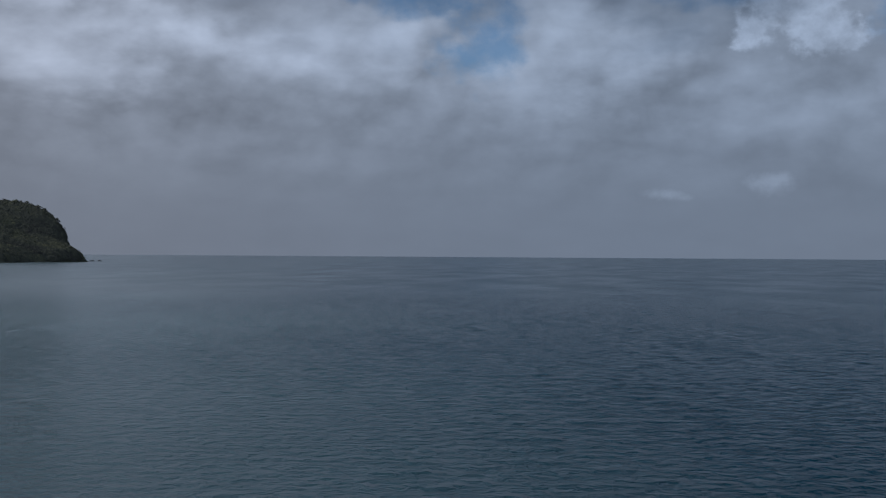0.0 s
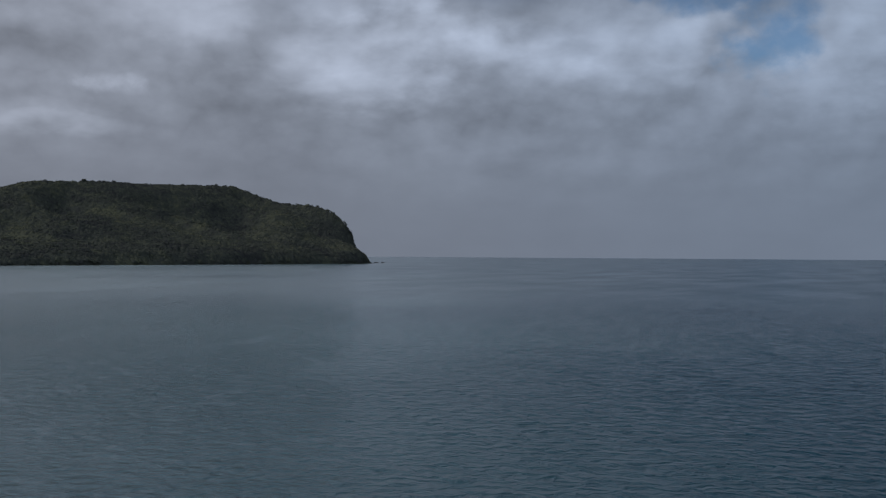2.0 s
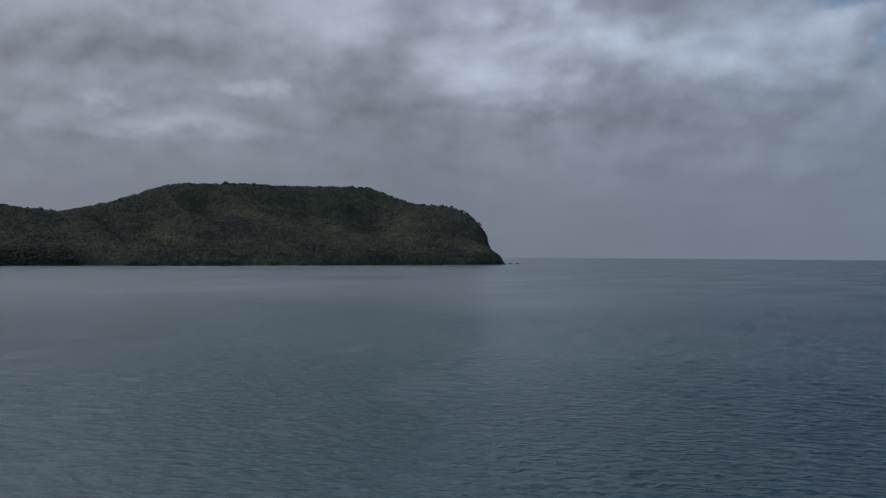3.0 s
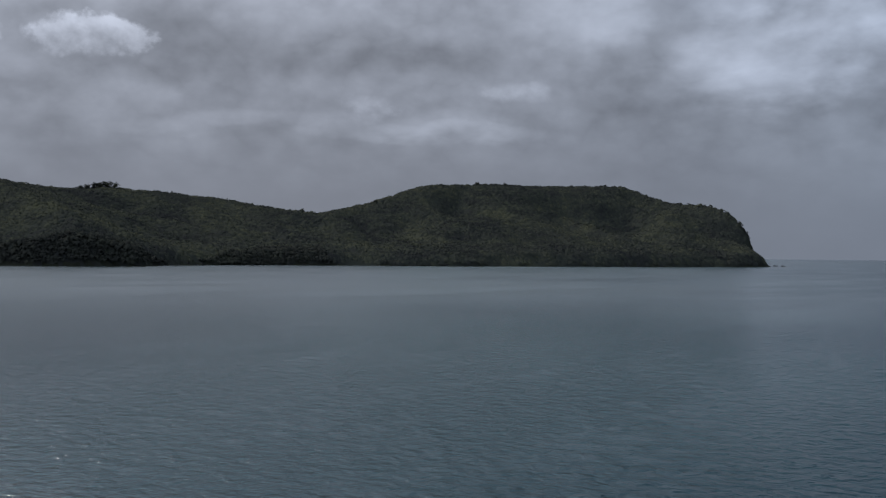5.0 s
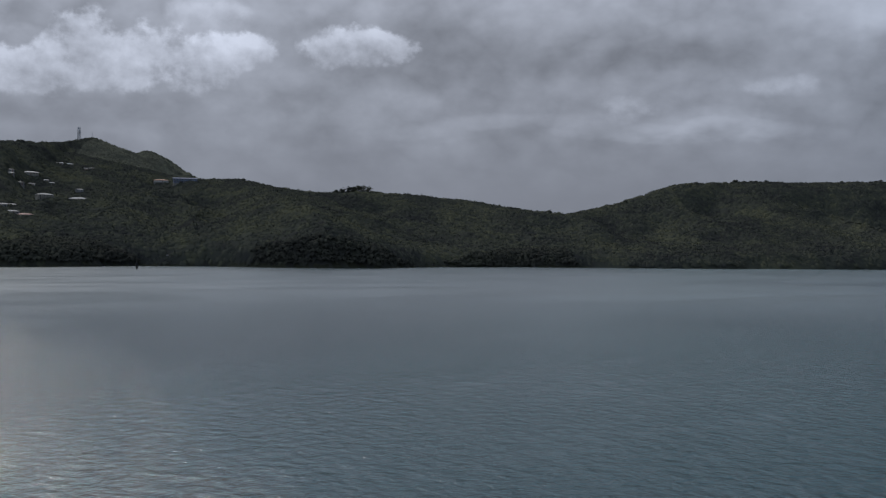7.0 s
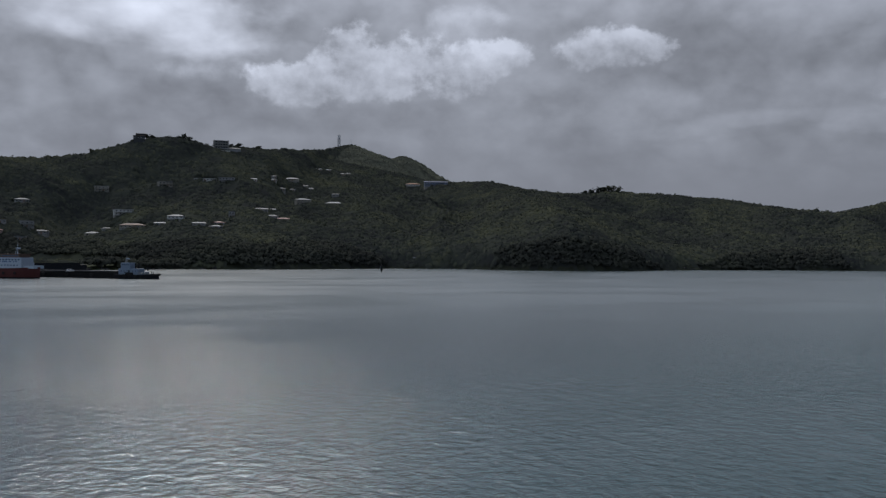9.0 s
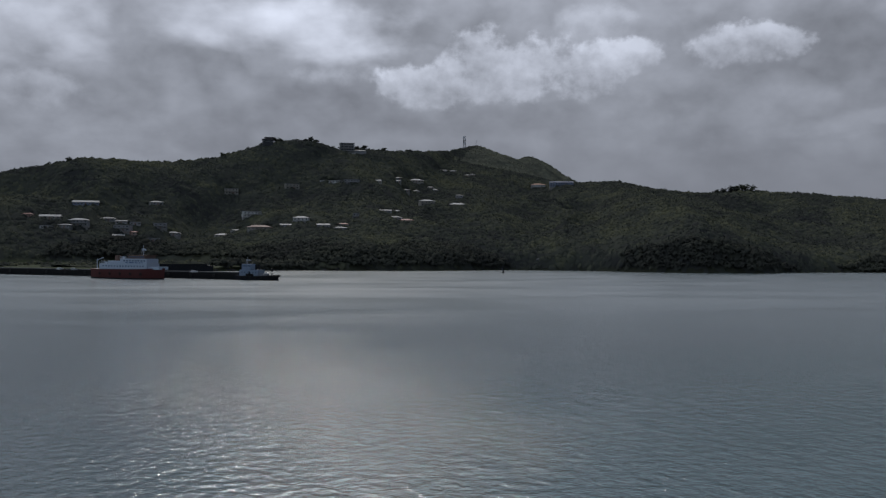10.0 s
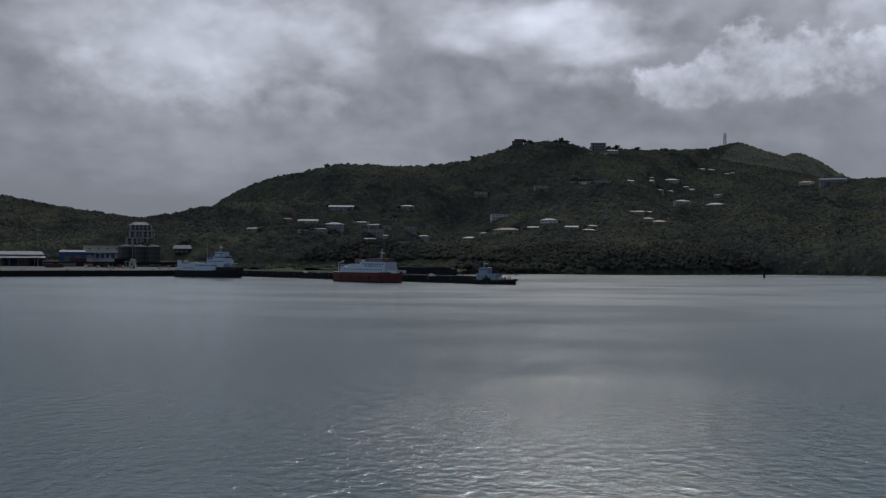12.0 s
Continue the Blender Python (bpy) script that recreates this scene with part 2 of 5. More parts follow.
def soil_material():
    m, n = material("hill_soil")
    at = n.add("ShaderNodeNewGeometry", 0)
    big = n.noise(at, 0.012, 5.0, 0.6)
    mid = n.noise(at, 0.15, 5.0, 0.65)
    tone = n.ramp(n.math("ADD", n.math("MULTIPLY", big, 0.5), n.math("MULTIPLY", mid, 0.5)),
                  (0.35, (0.026, 0.027, 0.018)), (0.52, (0.042, 0.044, 0.028)), (0.68, (0.064, 0.060, 0.038)))
    # rough pasture on the flat ground behind the quay
    low = n.add("ShaderNodeSeparateXYZ", 2, i0=at)
    north = n.smooth(low.node.outputs[1], -140.0, -90.0)
    grass = n.ramp(mid, (0.35, (0.026, 0.034, 0.014)), (0.6, (0.044, 0.056, 0.022)), (0.75, (0.055, 0.058, 0.03)))
    tone = n.mix(n.smooth(n.math("ADD", n.math("MULTIPLY_ADD", big, 4.0, low), n.math("MULTIPLY", north, 12.0)), 9.5, 6.0), tone, grass)
    bump = n.add("ShaderNodeBump", Strength=0.6, Distance=1.2, Height=mid)
    finish(n, n.add("ShaderNodeBsdfPrincipled", Base_Color=tone, Roughness=0.95, Specular_IOR_Level=0.1, Normal=bump))
    return m


WATER = water_material()
SOIL = soil_material()
LEAF = leaf_material("hill_leaves", (0.040, 0.041, 0.038), (0.066, 0.069, 0.053), (0.108, 0.108, 0.064))
# leaf colours paled to carry haze and sunlight on the mast hill
HAZED_SCRUB = leaf_material("hazed_hill_scrub", (0.078, 0.079, 0.063), (0.122, 0.124, 0.092), (0.180, 0.174, 0.118))
SHORE_LEAF = leaf_material("shore_tree_leaves", (0.038, 0.038, 0.033), (0.050, 0.051, 0.041), (0.066, 0.067, 0.048))
GLASS = paint("dark_window_glass", (0.02, 0.024, 0.028), 0.12, 0.0, 0.05, 0.5, dirt=0.1)
SHIP_GLASS = paint("ship_window_glass", (0.10, 0.14, 0.20), 0.15, 0.0, 0.05, 0.5, dirt=0.1)
TUG_PAINT = paint("faded_blue_grey_ship_paint", (0.20, 0.26, 0.34), 0.5, 0.0, 0.2, 0.4, (0.12, 0.07, 0.05), 0.3)
SILO = paint("dark_silo_concrete", (0.075, 0.077, 0.08), 0.85, 0.0, 0.3, 0.2, dirt=0.4)
CONCRETE = paint("weathered_concrete", (0.30, 0.29, 0.27), 0.85, 0.0, 0.3, 0.25, dirt=0.4)
DARK_CONCRETE = paint("wet_dark_concrete", (0.019, 0.019, 0.019), 0.8, 0.0, 0.3, 0.3, (0.03, 0.027, 0.024), 0.4, 0.12)
APRON = paint("quay_paving", (0.075, 0.073, 0.070), 0.9, 0.0, 0.3, 0.06, dirt=0.35)
RUBBER = paint("black_rubber", (0.02, 0.02, 0.02), 0.8, 0.0, 0.1, 1.0)
STEEL = paint("grey_painted_steel", (0.32, 0.33, 0.34), 0.5, 0.3, 0.2, 0.6)
ROCK = paint("dark_shore_rock", (0.055, 0.05, 0.045), 0.9, 0.0, 0.4, 0.3)
BARK = paint("grey_brown_bark", (0.09, 0.075, 0.06), 0.9, 0.0, 0.3, 1.5)
WHITE = paint("white_ship_paint", (0.42, 0.49, 0.57), 0.45, 0.0, 0.12, 0.3, (0.25, 0.12, 0.06), 0.18)
BLACK_HULL = paint("black_hull_paint", (0.013, 0.014, 0.017), 0.55, 0.0, 0.2, 0.25, (0.04, 0.022, 0.016), 0.2, 0.2)
RED_HULL = paint("red_hull_paint", (0.090, 0.015, 0.013), 0.5, 0.0, 0.2, 0.25, (0.08, 0.03, 0.02), 0.3)
ORANGE = paint("faded_orange_deck_paint", (0.17, 0.10, 0.075), 0.6, 0.0, 0.2, 0.5)
GREEN_DECK = paint("green_deck_paint", (0.30, 0.48, 0.36), 0.6, 0.0, 0.2, 0.5)
BLUE = paint("blue_painted_metal", (0.04, 0.095, 0.22), 0.5, 0.0, 0.2, 0.3)
MAROON = paint("dull_red_steel", (0.12, 0.03, 0.025), 0.6, 0.0, 0.3, 0.4)
WALLS = {
    "white": paint("white_plaster", (0.60, 0.59, 0.57), 0.85, 0.0, 0.2, 0.3),
    "cream": paint("cream_plaster", (0.50, 0.46, 0.38), 0.85, 0.0, 0.2, 0.3),
    "beige": paint("beige_plaster", (0.36, 0.33, 0.28), 0.85, 0.0, 0.25, 0.3),
    "grey": paint("grey_plaster", (0.30, 0.30, 0.305), 0.85, 0.0, 0.25, 0.3),
    "blue": paint("pale_blue_plaster", (0.20, 0.25, 0.36), 0.8, 0.0, 0.2, 0.3),
    "pink": paint("pale_pink_plaster", (0.48, 0.33, 0.28), 0.85, 0.0, 0.2, 0.3),
}
ROOFS = {
    "pale": paint("pale_metal_roof", (0.29, 0.29, 0.285), 0.7, 0.0, 0.2, 0.35),
    "grey": paint("grey_metal_roof", (0.155, 0.16, 0.165), 0.7, 0.0, 0.25, 0.35),
    "red": paint("faded_red_roof", (0.27, 0.11, 0.085), 0.7, 0.0, 0.25, 0.35),
    "orange": paint("orange_tile_roof", (0.36, 0.17, 0.09), 0.75, 0.0, 0.25, 0.35),
    "brown": paint("brown_roof", (0.25, 0.16, 0.12), 0.75, 0.0, 0.25, 0.35),
    "blue": paint("blue_metal_roof", (0.10, 0.12, 0.18), 0.8, 0.0, 0.2, 0.35),
}

# ---- land: coast line and ridges of the headland, the saddle and the port hill ----
COAST = [(-420, -1500), (-440, -482), (-600, -343), (-664, -283), (-702, -264), (-750, -222), (-800, -170), (-884, -90), (-915, -20), (-995, 60), (-990, 115),
         (-950, 165), (-925, 215), (-948, 258), (-1015, 330), (-1045, 420), (-1035, 500), (-1015, 570), (-1020, 700), (-1025, 850),
         (-1035, 1000), (-1060, 1100), (-1110, 1168), (-1167, 1192), (-1200, 1235), (-1400, 1330), (-1650, 1250), (-1750, 1000),
         (-1700, 650), (-1950, 420), (-2500, 300), (-2900, 0), (-2900, -1500)]
RIDGES = [
    [(-1150, -1200, 98), (-1194, -945, 86), (-1207, -860, 70), (-1215, -800, 56), (-1195, -690, 52), (-1153, -600, 54), (-1148, -560, 63), (-1138, -530, 80), (-1132, -505, 89), (-1128, -475, 94),
     (-1156, -414, 110), (-1222, -347, 111), (-1262, -305, 119), (-1300, -275, 135), (-1318, -258, 144), (-1343, -213, 147), (-1369, -180, 140),
     (-1536, -99, 151), (-1690, -78, 169), (-1923, -60, 199), (-1945, -30, 180), (-2020, 0, 182), (-2110, 20, 199), (-2128, 30, 195), (-2155, 80, 164), (-2250, 120, 138), (-2400, 200, 70)],
    [(-1690, -78, 160), (-1582, 92, 110), (-1521, 170, 107), (-1488, 222, 94), (-1443, 269, 87), (-1410, 316, 88), (-1390, 423, 83),
     (-1350, 503, 69), (-1307, 568, 58), (-1344, 664, 78), (-1365, 705, 90), (-1380, 740, 100), (-1390, 765, 107), (-1417, 853, 116), (-1418, 986, 118), (-1400, 1080, 121), (-1397, 1140, 121),
     (-1345, 1160, 100), (-1305, 1170, 90), (-1261, 1180, 89), (-1215, 1186, 78), (-1187, 1189, 62), (-1174, 1191, 48), (-1169, 1192, 36)],
    [(-1521, 170, 107), (-1330, 195, 80), (-1150, 205, 62), (-1030, 214, 46), (-968, 217, 33)],
    [(-1690, -78, 160), (-1420, -20, 96), (-1180, 20, 48)],
    [(-1390, 423, 80), (-1230, 405, 44), (-1110, 400, 20)],
    [(-1417, 853, 114), (-1250, 840, 62), (-1100, 830, 26)],
    [(-1369, -180, 140), (-1200, -110, 70), (-1020, -60, 28)],
    [(-1425, 560, 48), (-1445, 640, 60)],
    [(-1070, -620, 38), (-1040, -560, 38), (-1060, -480, 64)],
]


def lattice(x, y, seed):
    """Smooth value noise in 0..1 on arrays."""
    table = np.random.RandomState(seed).rand(256, 256)
    i, j = np.floor(x).astype(int), np.floor(y).astype(int)
    u, v = x - i, y - j
    u, v = u * u * (3 - 2 * u), v * v * (3 - 2 * v)
    a, b, c, d = (table[(i + p) % 256, (j + q) % 256] for p, q in ((0, 0), (1, 0), (0, 1), (1, 1)))
    return (a * (1 - u) + b * u) * (1 - v) + (c * (1 - u) + d * u) * v


def fractal(x, y, size, octaves, seed):
    total, amp = 0.0, 0.5
    for k in range(octaves):
        total = total + amp * (lattice(x / size + 17.3 * k, y / size - 9.1 * k, seed + k) - 0.5)
        size, amp = size / 2.03, amp * 0.55
    return total * 2


def segment(x, y, a, b):
    """Distance to a segment, and how far along it the nearest place lies."""
    ax, ay, dx, dy = a[0], a[1], b[0] - a[0], b[1] - a[1]
    k = np.clip(((x - ax) * dx + (y - ay) * dy) / (dx * dx + dy * dy), 0, 1)
    return np.hypot(x - ax - k * dx, y - ay - k * dy), k


def coast_distance(x, y):
    """Metres from the coast, positive on land."""
    best, inside = np.full(x.shape, 1e9), np.zeros(x.shape, bool)
    for a, b in zip(COAST, COAST[1:] + COAST[:1]):
        best = np.minimum(best, segment(x, y, a, b)[0])
        if a[1] != b[1]:
            inside ^= ((a[1] > y) != (b[1] > y)) & (x < (b[0] - a[0]) * (y - a[1]) / (b[1] - a[1]) + a[0])
    return np.where(inside, best, -best)


def step(v, lo, hi):
    k = np.clip((v - lo) / (hi - lo), 0, 1)
    return k * k * (3 - 2 * k)


def height(x, y):
    """Ground height of the land."""
    x, y = np.asarray(x, float), np.asarray(y, float)
    rough = fractal(x, y, 130, 5, 11)
    gully = 0.35 - 2.2 * np.abs(fractal(x * 0.45, y, 75, 2, 41))
    shore = coast_distance(x, y) + 14 * fractal(x, y, 45, 3, 5) * step(y, -120, 0)
    plain = 195 * step(-y, 60, 280) + 105 * step(-y, 430, 620)
    inland = np.maximum(shore - plain, 0)
    total, weight, near = 0.0, 0.0, np.full(x.shape, 1e9)
    for line in RIDGES:
        best, level, share = np.full(x.shape, 1e9), 0.0, 0.0
        for a, b in zip(line, line[1:]):
            d, k = segment(x, y, a, b)
            v = 1 / (d + 3.0) ** 4
            level, share = level + v * (a[2] + (b[2] - a[2]) * k), share + v
            best = np.minimum(d, best)
        level = level / share
        w = 1 / (best + 4.0) ** 2.5
        total, weight, near = total + w * level, weight + w, np.minimum(near, best)
    top = total / weight * np.power(inland / (inland + near + 1e-6), 0.66)
    hill = top * (1 + 0.12 * rough * step(near, 10, 120)) + (9.0 * rough + 20.0 * gully) * step(near, 10, 100) * step(top, 8, 50)
    hill = hill * step(np.hypot(x + 800, y + 452), 48, 92)
    base = np.where(shore > 0, 0.4 + 2.2 * step(shore, 0, 14), np.maximum(shore * 0.25, -6))
    return base + hill


def mesh_object(name, verts, faces, mat, smooth=False):
    me = bpy.data.meshes.new(name)
    me.from_pydata([tuple(v) for v in verts], [], [tuple(f) for f in faces])
    me.materials.append(mat)
    if smooth:
        me.polygons.foreach_set("use_smooth", [True] * len(me.polygons))
    return new(name, me)


def grid_object(name, xs, ys, z, mat, keep=None):
    """A sheet over a grid of xs and ys; keep: which cells to build."""
    nx, ny = len(xs), len(ys)
    X, Y = np.meshgrid(xs, ys, indexing="ij")
    co = np.stack([X, Y, z], -1).reshape(-1, 3)
    i, j = np.meshgrid(np.arange(nx - 1), np.arange(ny - 1), indexing="ij")
    q = np.stack([i * ny + j, (i + 1) * ny + j, (i + 1) * ny + j + 1, i * ny + j + 1], -1)
    q = q[keep] if keep is not None else q.reshape(-1, 4)
    used, q = np.unique(q, return_inverse=True)
    co, q = co[used], q.reshape(-1, 4)
    me = bpy.data.meshes.new(name)
    me.vertices.add(len(co))
    me.vertices.foreach_set("co", co.ravel())
    me.loops.add(q.size)
    me.loops.foreach_set("vertex_index", q.ravel().astype(np.int32))
    me.polygons.add(len(q))
    me.polygons.foreach_set("loop_start", np.arange(0, q.size, 4, dtype=np.int32))
    me.polygons.foreach_set("use_smooth", np.ones(len(q), bool))
    me.update(calc_edges=True)
    me.materials.append(mat)
    return new(name, me)


def make_land():
    xs, ys = np.arange(-2900, -420, 7.0), np.arange(-1480, 1380, 7.0)
    X, Y = np.meshgrid(xs, ys, indexing="ij")
    z = height(X, Y)
    low = np.maximum(np.maximum(z[:-1, :-1], z[1:, :-1]), np.maximum(z[:-1, 1:], z[1:, 1:]))
    land = grid_object("ground", xs, ys, z, SOIL, low > -3)
    tagged(land, "wooded hills and headland of dark soil along the bay", "hill", kind="structure")


def wave_height(x, y):
    """Short wind waves: many small trains about one wind, lower inside the headland line."""
    r = np.random.RandomState(21)
    z = np.zeros(x.shape)
    for k in range(40):
        length = 2.1 * (2.2 ** r.rand())
        way = radians(108 + 30 * r.randn())
        wave = 2 * math.pi / length
        gusty = 0.75 + 0.5 * lattice(x / 23 + 7.7 * k, y / 23, 60 + k)
        z += gusty * 0.015 / wave * np.sin(wave * (x * math.cos(way) + y * math.sin(way)) + r.rand() * 6.283)
    side = (0.68 * (x - 20) + 0.73 * y) / (np.hypot(x - 20, y) + 1)
    return z * (0.55 + 0.40 * step(side, -0.2, 0.45))


def make_sea():
    xs = np.concatenate([-np.geomspace(460, 9000, 15)[::-1], np.arange(-440, 30.1, 0.95), np.geomspace(50, 9000, 18)])
    ys = np.concatenate([-np.geomspace(120, 9000, 16)[::-1], np.arange(-100, 480.1, 0.95), np.geomspace(500, 9000, 15)])
    X, Y = np.meshgrid(xs, ys, indexing="ij")
    fade = np.clip((X + 440) / 330, 0, 1) * step(-X, -30, 0) * step(Y, -100, -20) * np.clip((480 - Y) / 330, 0, 1)
    z = np.where(fade > 0, wave_height(X, Y) * fade, 0)
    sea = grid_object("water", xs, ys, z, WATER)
    tagged(sea, "wind-rippled blue-grey sea of the open bay", "sea", kind="structure")


make_land()
make_sea()


def clump(seed):
    """A ragged crown about one metre in radius: a lumpy core and loose leaf tufts round it."""
    r = np.random.RandomState(seed)
    bm = bmesh.new()
    bmesh.ops.create_icosphere(bm, subdivisions=1, radius=0.95)
    for v in bm.verts:
        v.co *= 0.75 + 0.5 * r.rand()
        v.co.z *= 0.75
    bm.verts.index_update()
    vs = [tuple(v.co) for v in bm.verts]
    fs = [tuple(v.index for v in f.verts) for f in bm.faces]
    bm.free()
    fs = [f for f in fs if sum(vs[i][2] for i in f) / 3 > 0.05]
    for _ in range(7):
        d = r.randn(3)
        d[2] = abs(d[2]) * 0.8
        d /= np.linalg.norm(d)
        c = d * (0.8 + 0.35 * r.rand()) * (1, 1, 0.8)
        k = len(vs)
        for _ in range(3):
            vs.append(tuple(c + r.randn(3) * 0.15))
        fs.append((k, k + 1, k + 2))
    return np.array(vs), np.array(fs)


def scatter(name, places, sizes, mat, seed, squash=1.0, slope=None):
    """One mesh of many crowns standing at the places; slope: the ground's fall in x and y, which low scrub follows."""
    r = np.random.RandomState(seed)
    kinds = [clump(seed + k) for k in range(6)]
    V, Fc, base = [], [], 0
    pick = r.randint(0, 6, len(places))
    for k, (vs, fs) in enumerate(kinds):
        P, S = places[pick == k], sizes[pick == k]
        if not len(P):
            continue
        a = r.rand(len(P)) * 6.283
        c, s = np.cos(a)[:, None], np.sin(a)[:, None]
        x = vs[None, :, 0] * c - vs[None, :, 1] * s
        y = vs[None, :, 0] * s + vs[None, :, 1] * c
        z = np.repeat(vs[None, :, 2], len(P), 0) * (squash if np.isscalar(squash) else squash[pick == k, None]) * (0.8 + 0.5 * r.rand(len(P)))[:, None]
        if slope is not None:
            z = z + x * slope[pick == k, :1] + y * slope[pick == k, 1:]
        v = np.stack([x, y, z], -1) * S[:, None, None] + P[:, None, :]
        V.append(v.reshape(-1, 3))
        Fc.append((fs[None] + (np.arange(len(P)) * len(vs))[:, None, None] + base).reshape(-1, 3))
        base += len(P) * len(vs)
    V, Fc = np.concatenate(V), np.concatenate(Fc)
    me = bpy.data.meshes.new(name)
    me.vertices.add(len(V))
    me.vertices.foreach_set("co", V.ravel())
    me.loops.add(Fc.size)
    me.loops.foreach_set("vertex_index", Fc.ravel().astype(np.int32))
    me.polygons.add(len(Fc))
    me.polygons.foreach_set("loop_start", np.arange(0, Fc.size, 3, dtype=np.int32))
    me.polygons.foreach_set("use_smooth", np.ones(len(Fc), bool))
    me.update(calc_edges=True)
    me.materials.append(mat)
    return new(name, me)


CLEAR = []  # (x, y, radius) kept free of trees


def canopy(x, y):
    """Height of the leaf canopy over the ground: rounded crowns of two sizes that close up to one another."""
    crowns = np.abs(2 * lattice(x / 9.5, y / 9.5, 71) - 1) ** 0.7
    small = np.abs(2 * lattice(x / 4.6 + 31, y / 4.6 - 12, 72) - 1) ** 0.8
    stand = 0.6 + 0.8 * (fractal(x, y, 70, 3, 31) + 0.5)
    return stand * (0.9 + 2.6 * crowns + 1.3 * small)


def make_woods():
    r = np.random.RandomState(4)
    for name, label, x0, x1, y0, y1, count, mat in (
            ("headland_woods", "dense low dark-green woods over the headland", -1490, -1010, 540, 1300, 42000, LEAF),
            ("bay_woods", "dense dark-green scrub woods above the bay", -1640, -900, -60, 540, 42000, LEAF),
            ("port_hill_woods", "dark-green woods between the houses of the port hill", -1420, -780, -1100, -60, 52000, LEAF),
            ("summit_woods", "dark-green woods up to the mast hill", -2240, -1420, -300, -60, 16000, LEAF),
            ("mast_hill_woods", "pale dry scrub on the back slope of the mast hill", -2240, -1640, -60, 240, 12000, HAZED_SCRUB)):
        xs, ys = np.arange(x0, x1 + 4, 4.0), np.arange(y0, y1 + 4, 4.0)
        X, Y = np.meshgrid(xs, ys, indexing="ij")
        ground, shore = height(X, Y), coast_distance(X, Y)
        cover = step(np.maximum(shore, (ground - 0.8) * 4) + 3 * fractal(X, Y, 12, 2, 77), 1, 6)
        low = (Y < -130) & (ground < 9)
        cover = cover * np.where(low, step(fractal(X, Y, 26, 2, 78), 0.08, 0.25), 1.0)
        for cx, cy, cr in CLEAR:
            if x0 - 60 < cx < x1 + 60 and y0 - 60 < cy < y1 + 60:
                cover = cover * step(np.hypot(X - cx, Y - cy), cr, cr + 3.5)
        z = ground - 0.6 + (canopy(X, Y) * 0.8 + 0.2) * cover
        keep = np.maximum(np.maximum(cover[:-1, :-1], cover[1:, :-1]), np.maximum(cover[:-1, 1:], cover[1:, 1:])) > 0.02
        leaves = grid_object(name.replace("woods", "canopy"), xs, ys, z, mat, keep)
        tagged(leaves, label.replace("woods", "leaf canopy").replace("scrub leaf", "leaf"), "canopy", kind="stuff")
        x, y = r.uniform(x0, x1, count), r.uniform(y0, y1, count)
        z, shore = height(x, y), coast_distance(x, y)
        ok = (np.maximum(shore, (z - 0.8) * 4) > 2) & (z > 0.6) & (r.rand(count) < np.where((z > 9) | (y > -130), 1, 0.25))
        for cx, cy, cr in CLEAR:
            ok &= np.hypot(x - cx, y - cy) > cr + 1
        x, y, z = x[ok], y[ok], z[ok]
        fall = np.stack([(height(x + 6, y) - height(x - 6, y)) / 12, (height(x, y + 6) - height(x, y - 6)) / 12], -1)
        # the slopes that fall away inland are left to the canopy sheet
        reach = np.hypot(x + 70, y - 60)
        bay = (fall[:, 0] * (x + 70) + fall[:, 1] * (y - 60)) / reach > z / reach - 0.15
        x, y, z, fall = x[bay], y[bay], z[bay], fall[bay]
        size = 1.5 + 3.0 * r.rand(len(x)) ** 1.8
        size = np.where((z < 9) & (y < -130), size * 0.7, size)
        woods = scatter(name, np.stack([x, y, z + canopy(x, y) * 0.8 - size * 0.34], -1), size, mat, 7, 0.8, np.clip(fall, -1, 1))
        tagged(woods, label, "woods", kind="stuff")


def make_shore_trees():
    """Taller, darker trees in a ragged belt along the bay's shore."""
    r = np.random.RandomState(33)
    x, y = r.uniform(-1140, -780, 120000), r.uniform(-330, 1150, 120000)
    shore, ground = coast_distance(x, y), height(x, y)
    drift = fractal(x, y, 150, 3, 91)
    belt = 4 + 60 * drift + 38 * step(95 - np.abs(y - 215), 0, 80) + 26 * step(-y, -80, 20)
    # the foot of the port hill, behind the flat pasture
    foot = (y < -90) & (ground > 7) & (ground < 19 + 30 * drift)
    ok = (np.maximum(shore, (ground - 0.8) * 4) > 3) & (((shore < belt) & (y > -150) & (y < 480)) | foot)
    x, y = x[ok], y[ok]
    size = 1.8 + 2.2 * r.rand(len(x)) ** 1.5
    z = height(x, y) + canopy(x, y) * 0.8 + 0.2 * size
    trees = scatter("shore_trees", np.stack([x, y, z], -1), size, SHORE_LEAF, 19, 0.95)
    tagged(trees, "dark mangrove-like trees crowding the waterline", "trees", kind="stuff")


# ---- building helpers ----
def part(name, bm, mat, parent, label=""):
    """Links a bmesh as one mesh object under a thing or a part."""
    me = bpy.data.meshes.new(name)
    bm.to_mesh(me)
    bm.free()
    me.materials.append(mat)
    ob = new(name, me)
    ob.parent = parent
    return tagged(ob, label)


def shared(name, me, parent, m=None, label=""):
    """A part on mesh data that alike parts share."""
    ob = new(name, me)
    ob.parent = parent
    if m is not None:
        ob.matrix_basis = m
    return tagged(ob, label)


def thing(name, m, label, category, group=""):
    ob = new(name)
    ob.matrix_world = m
    return tagged(ob, label, category, group)


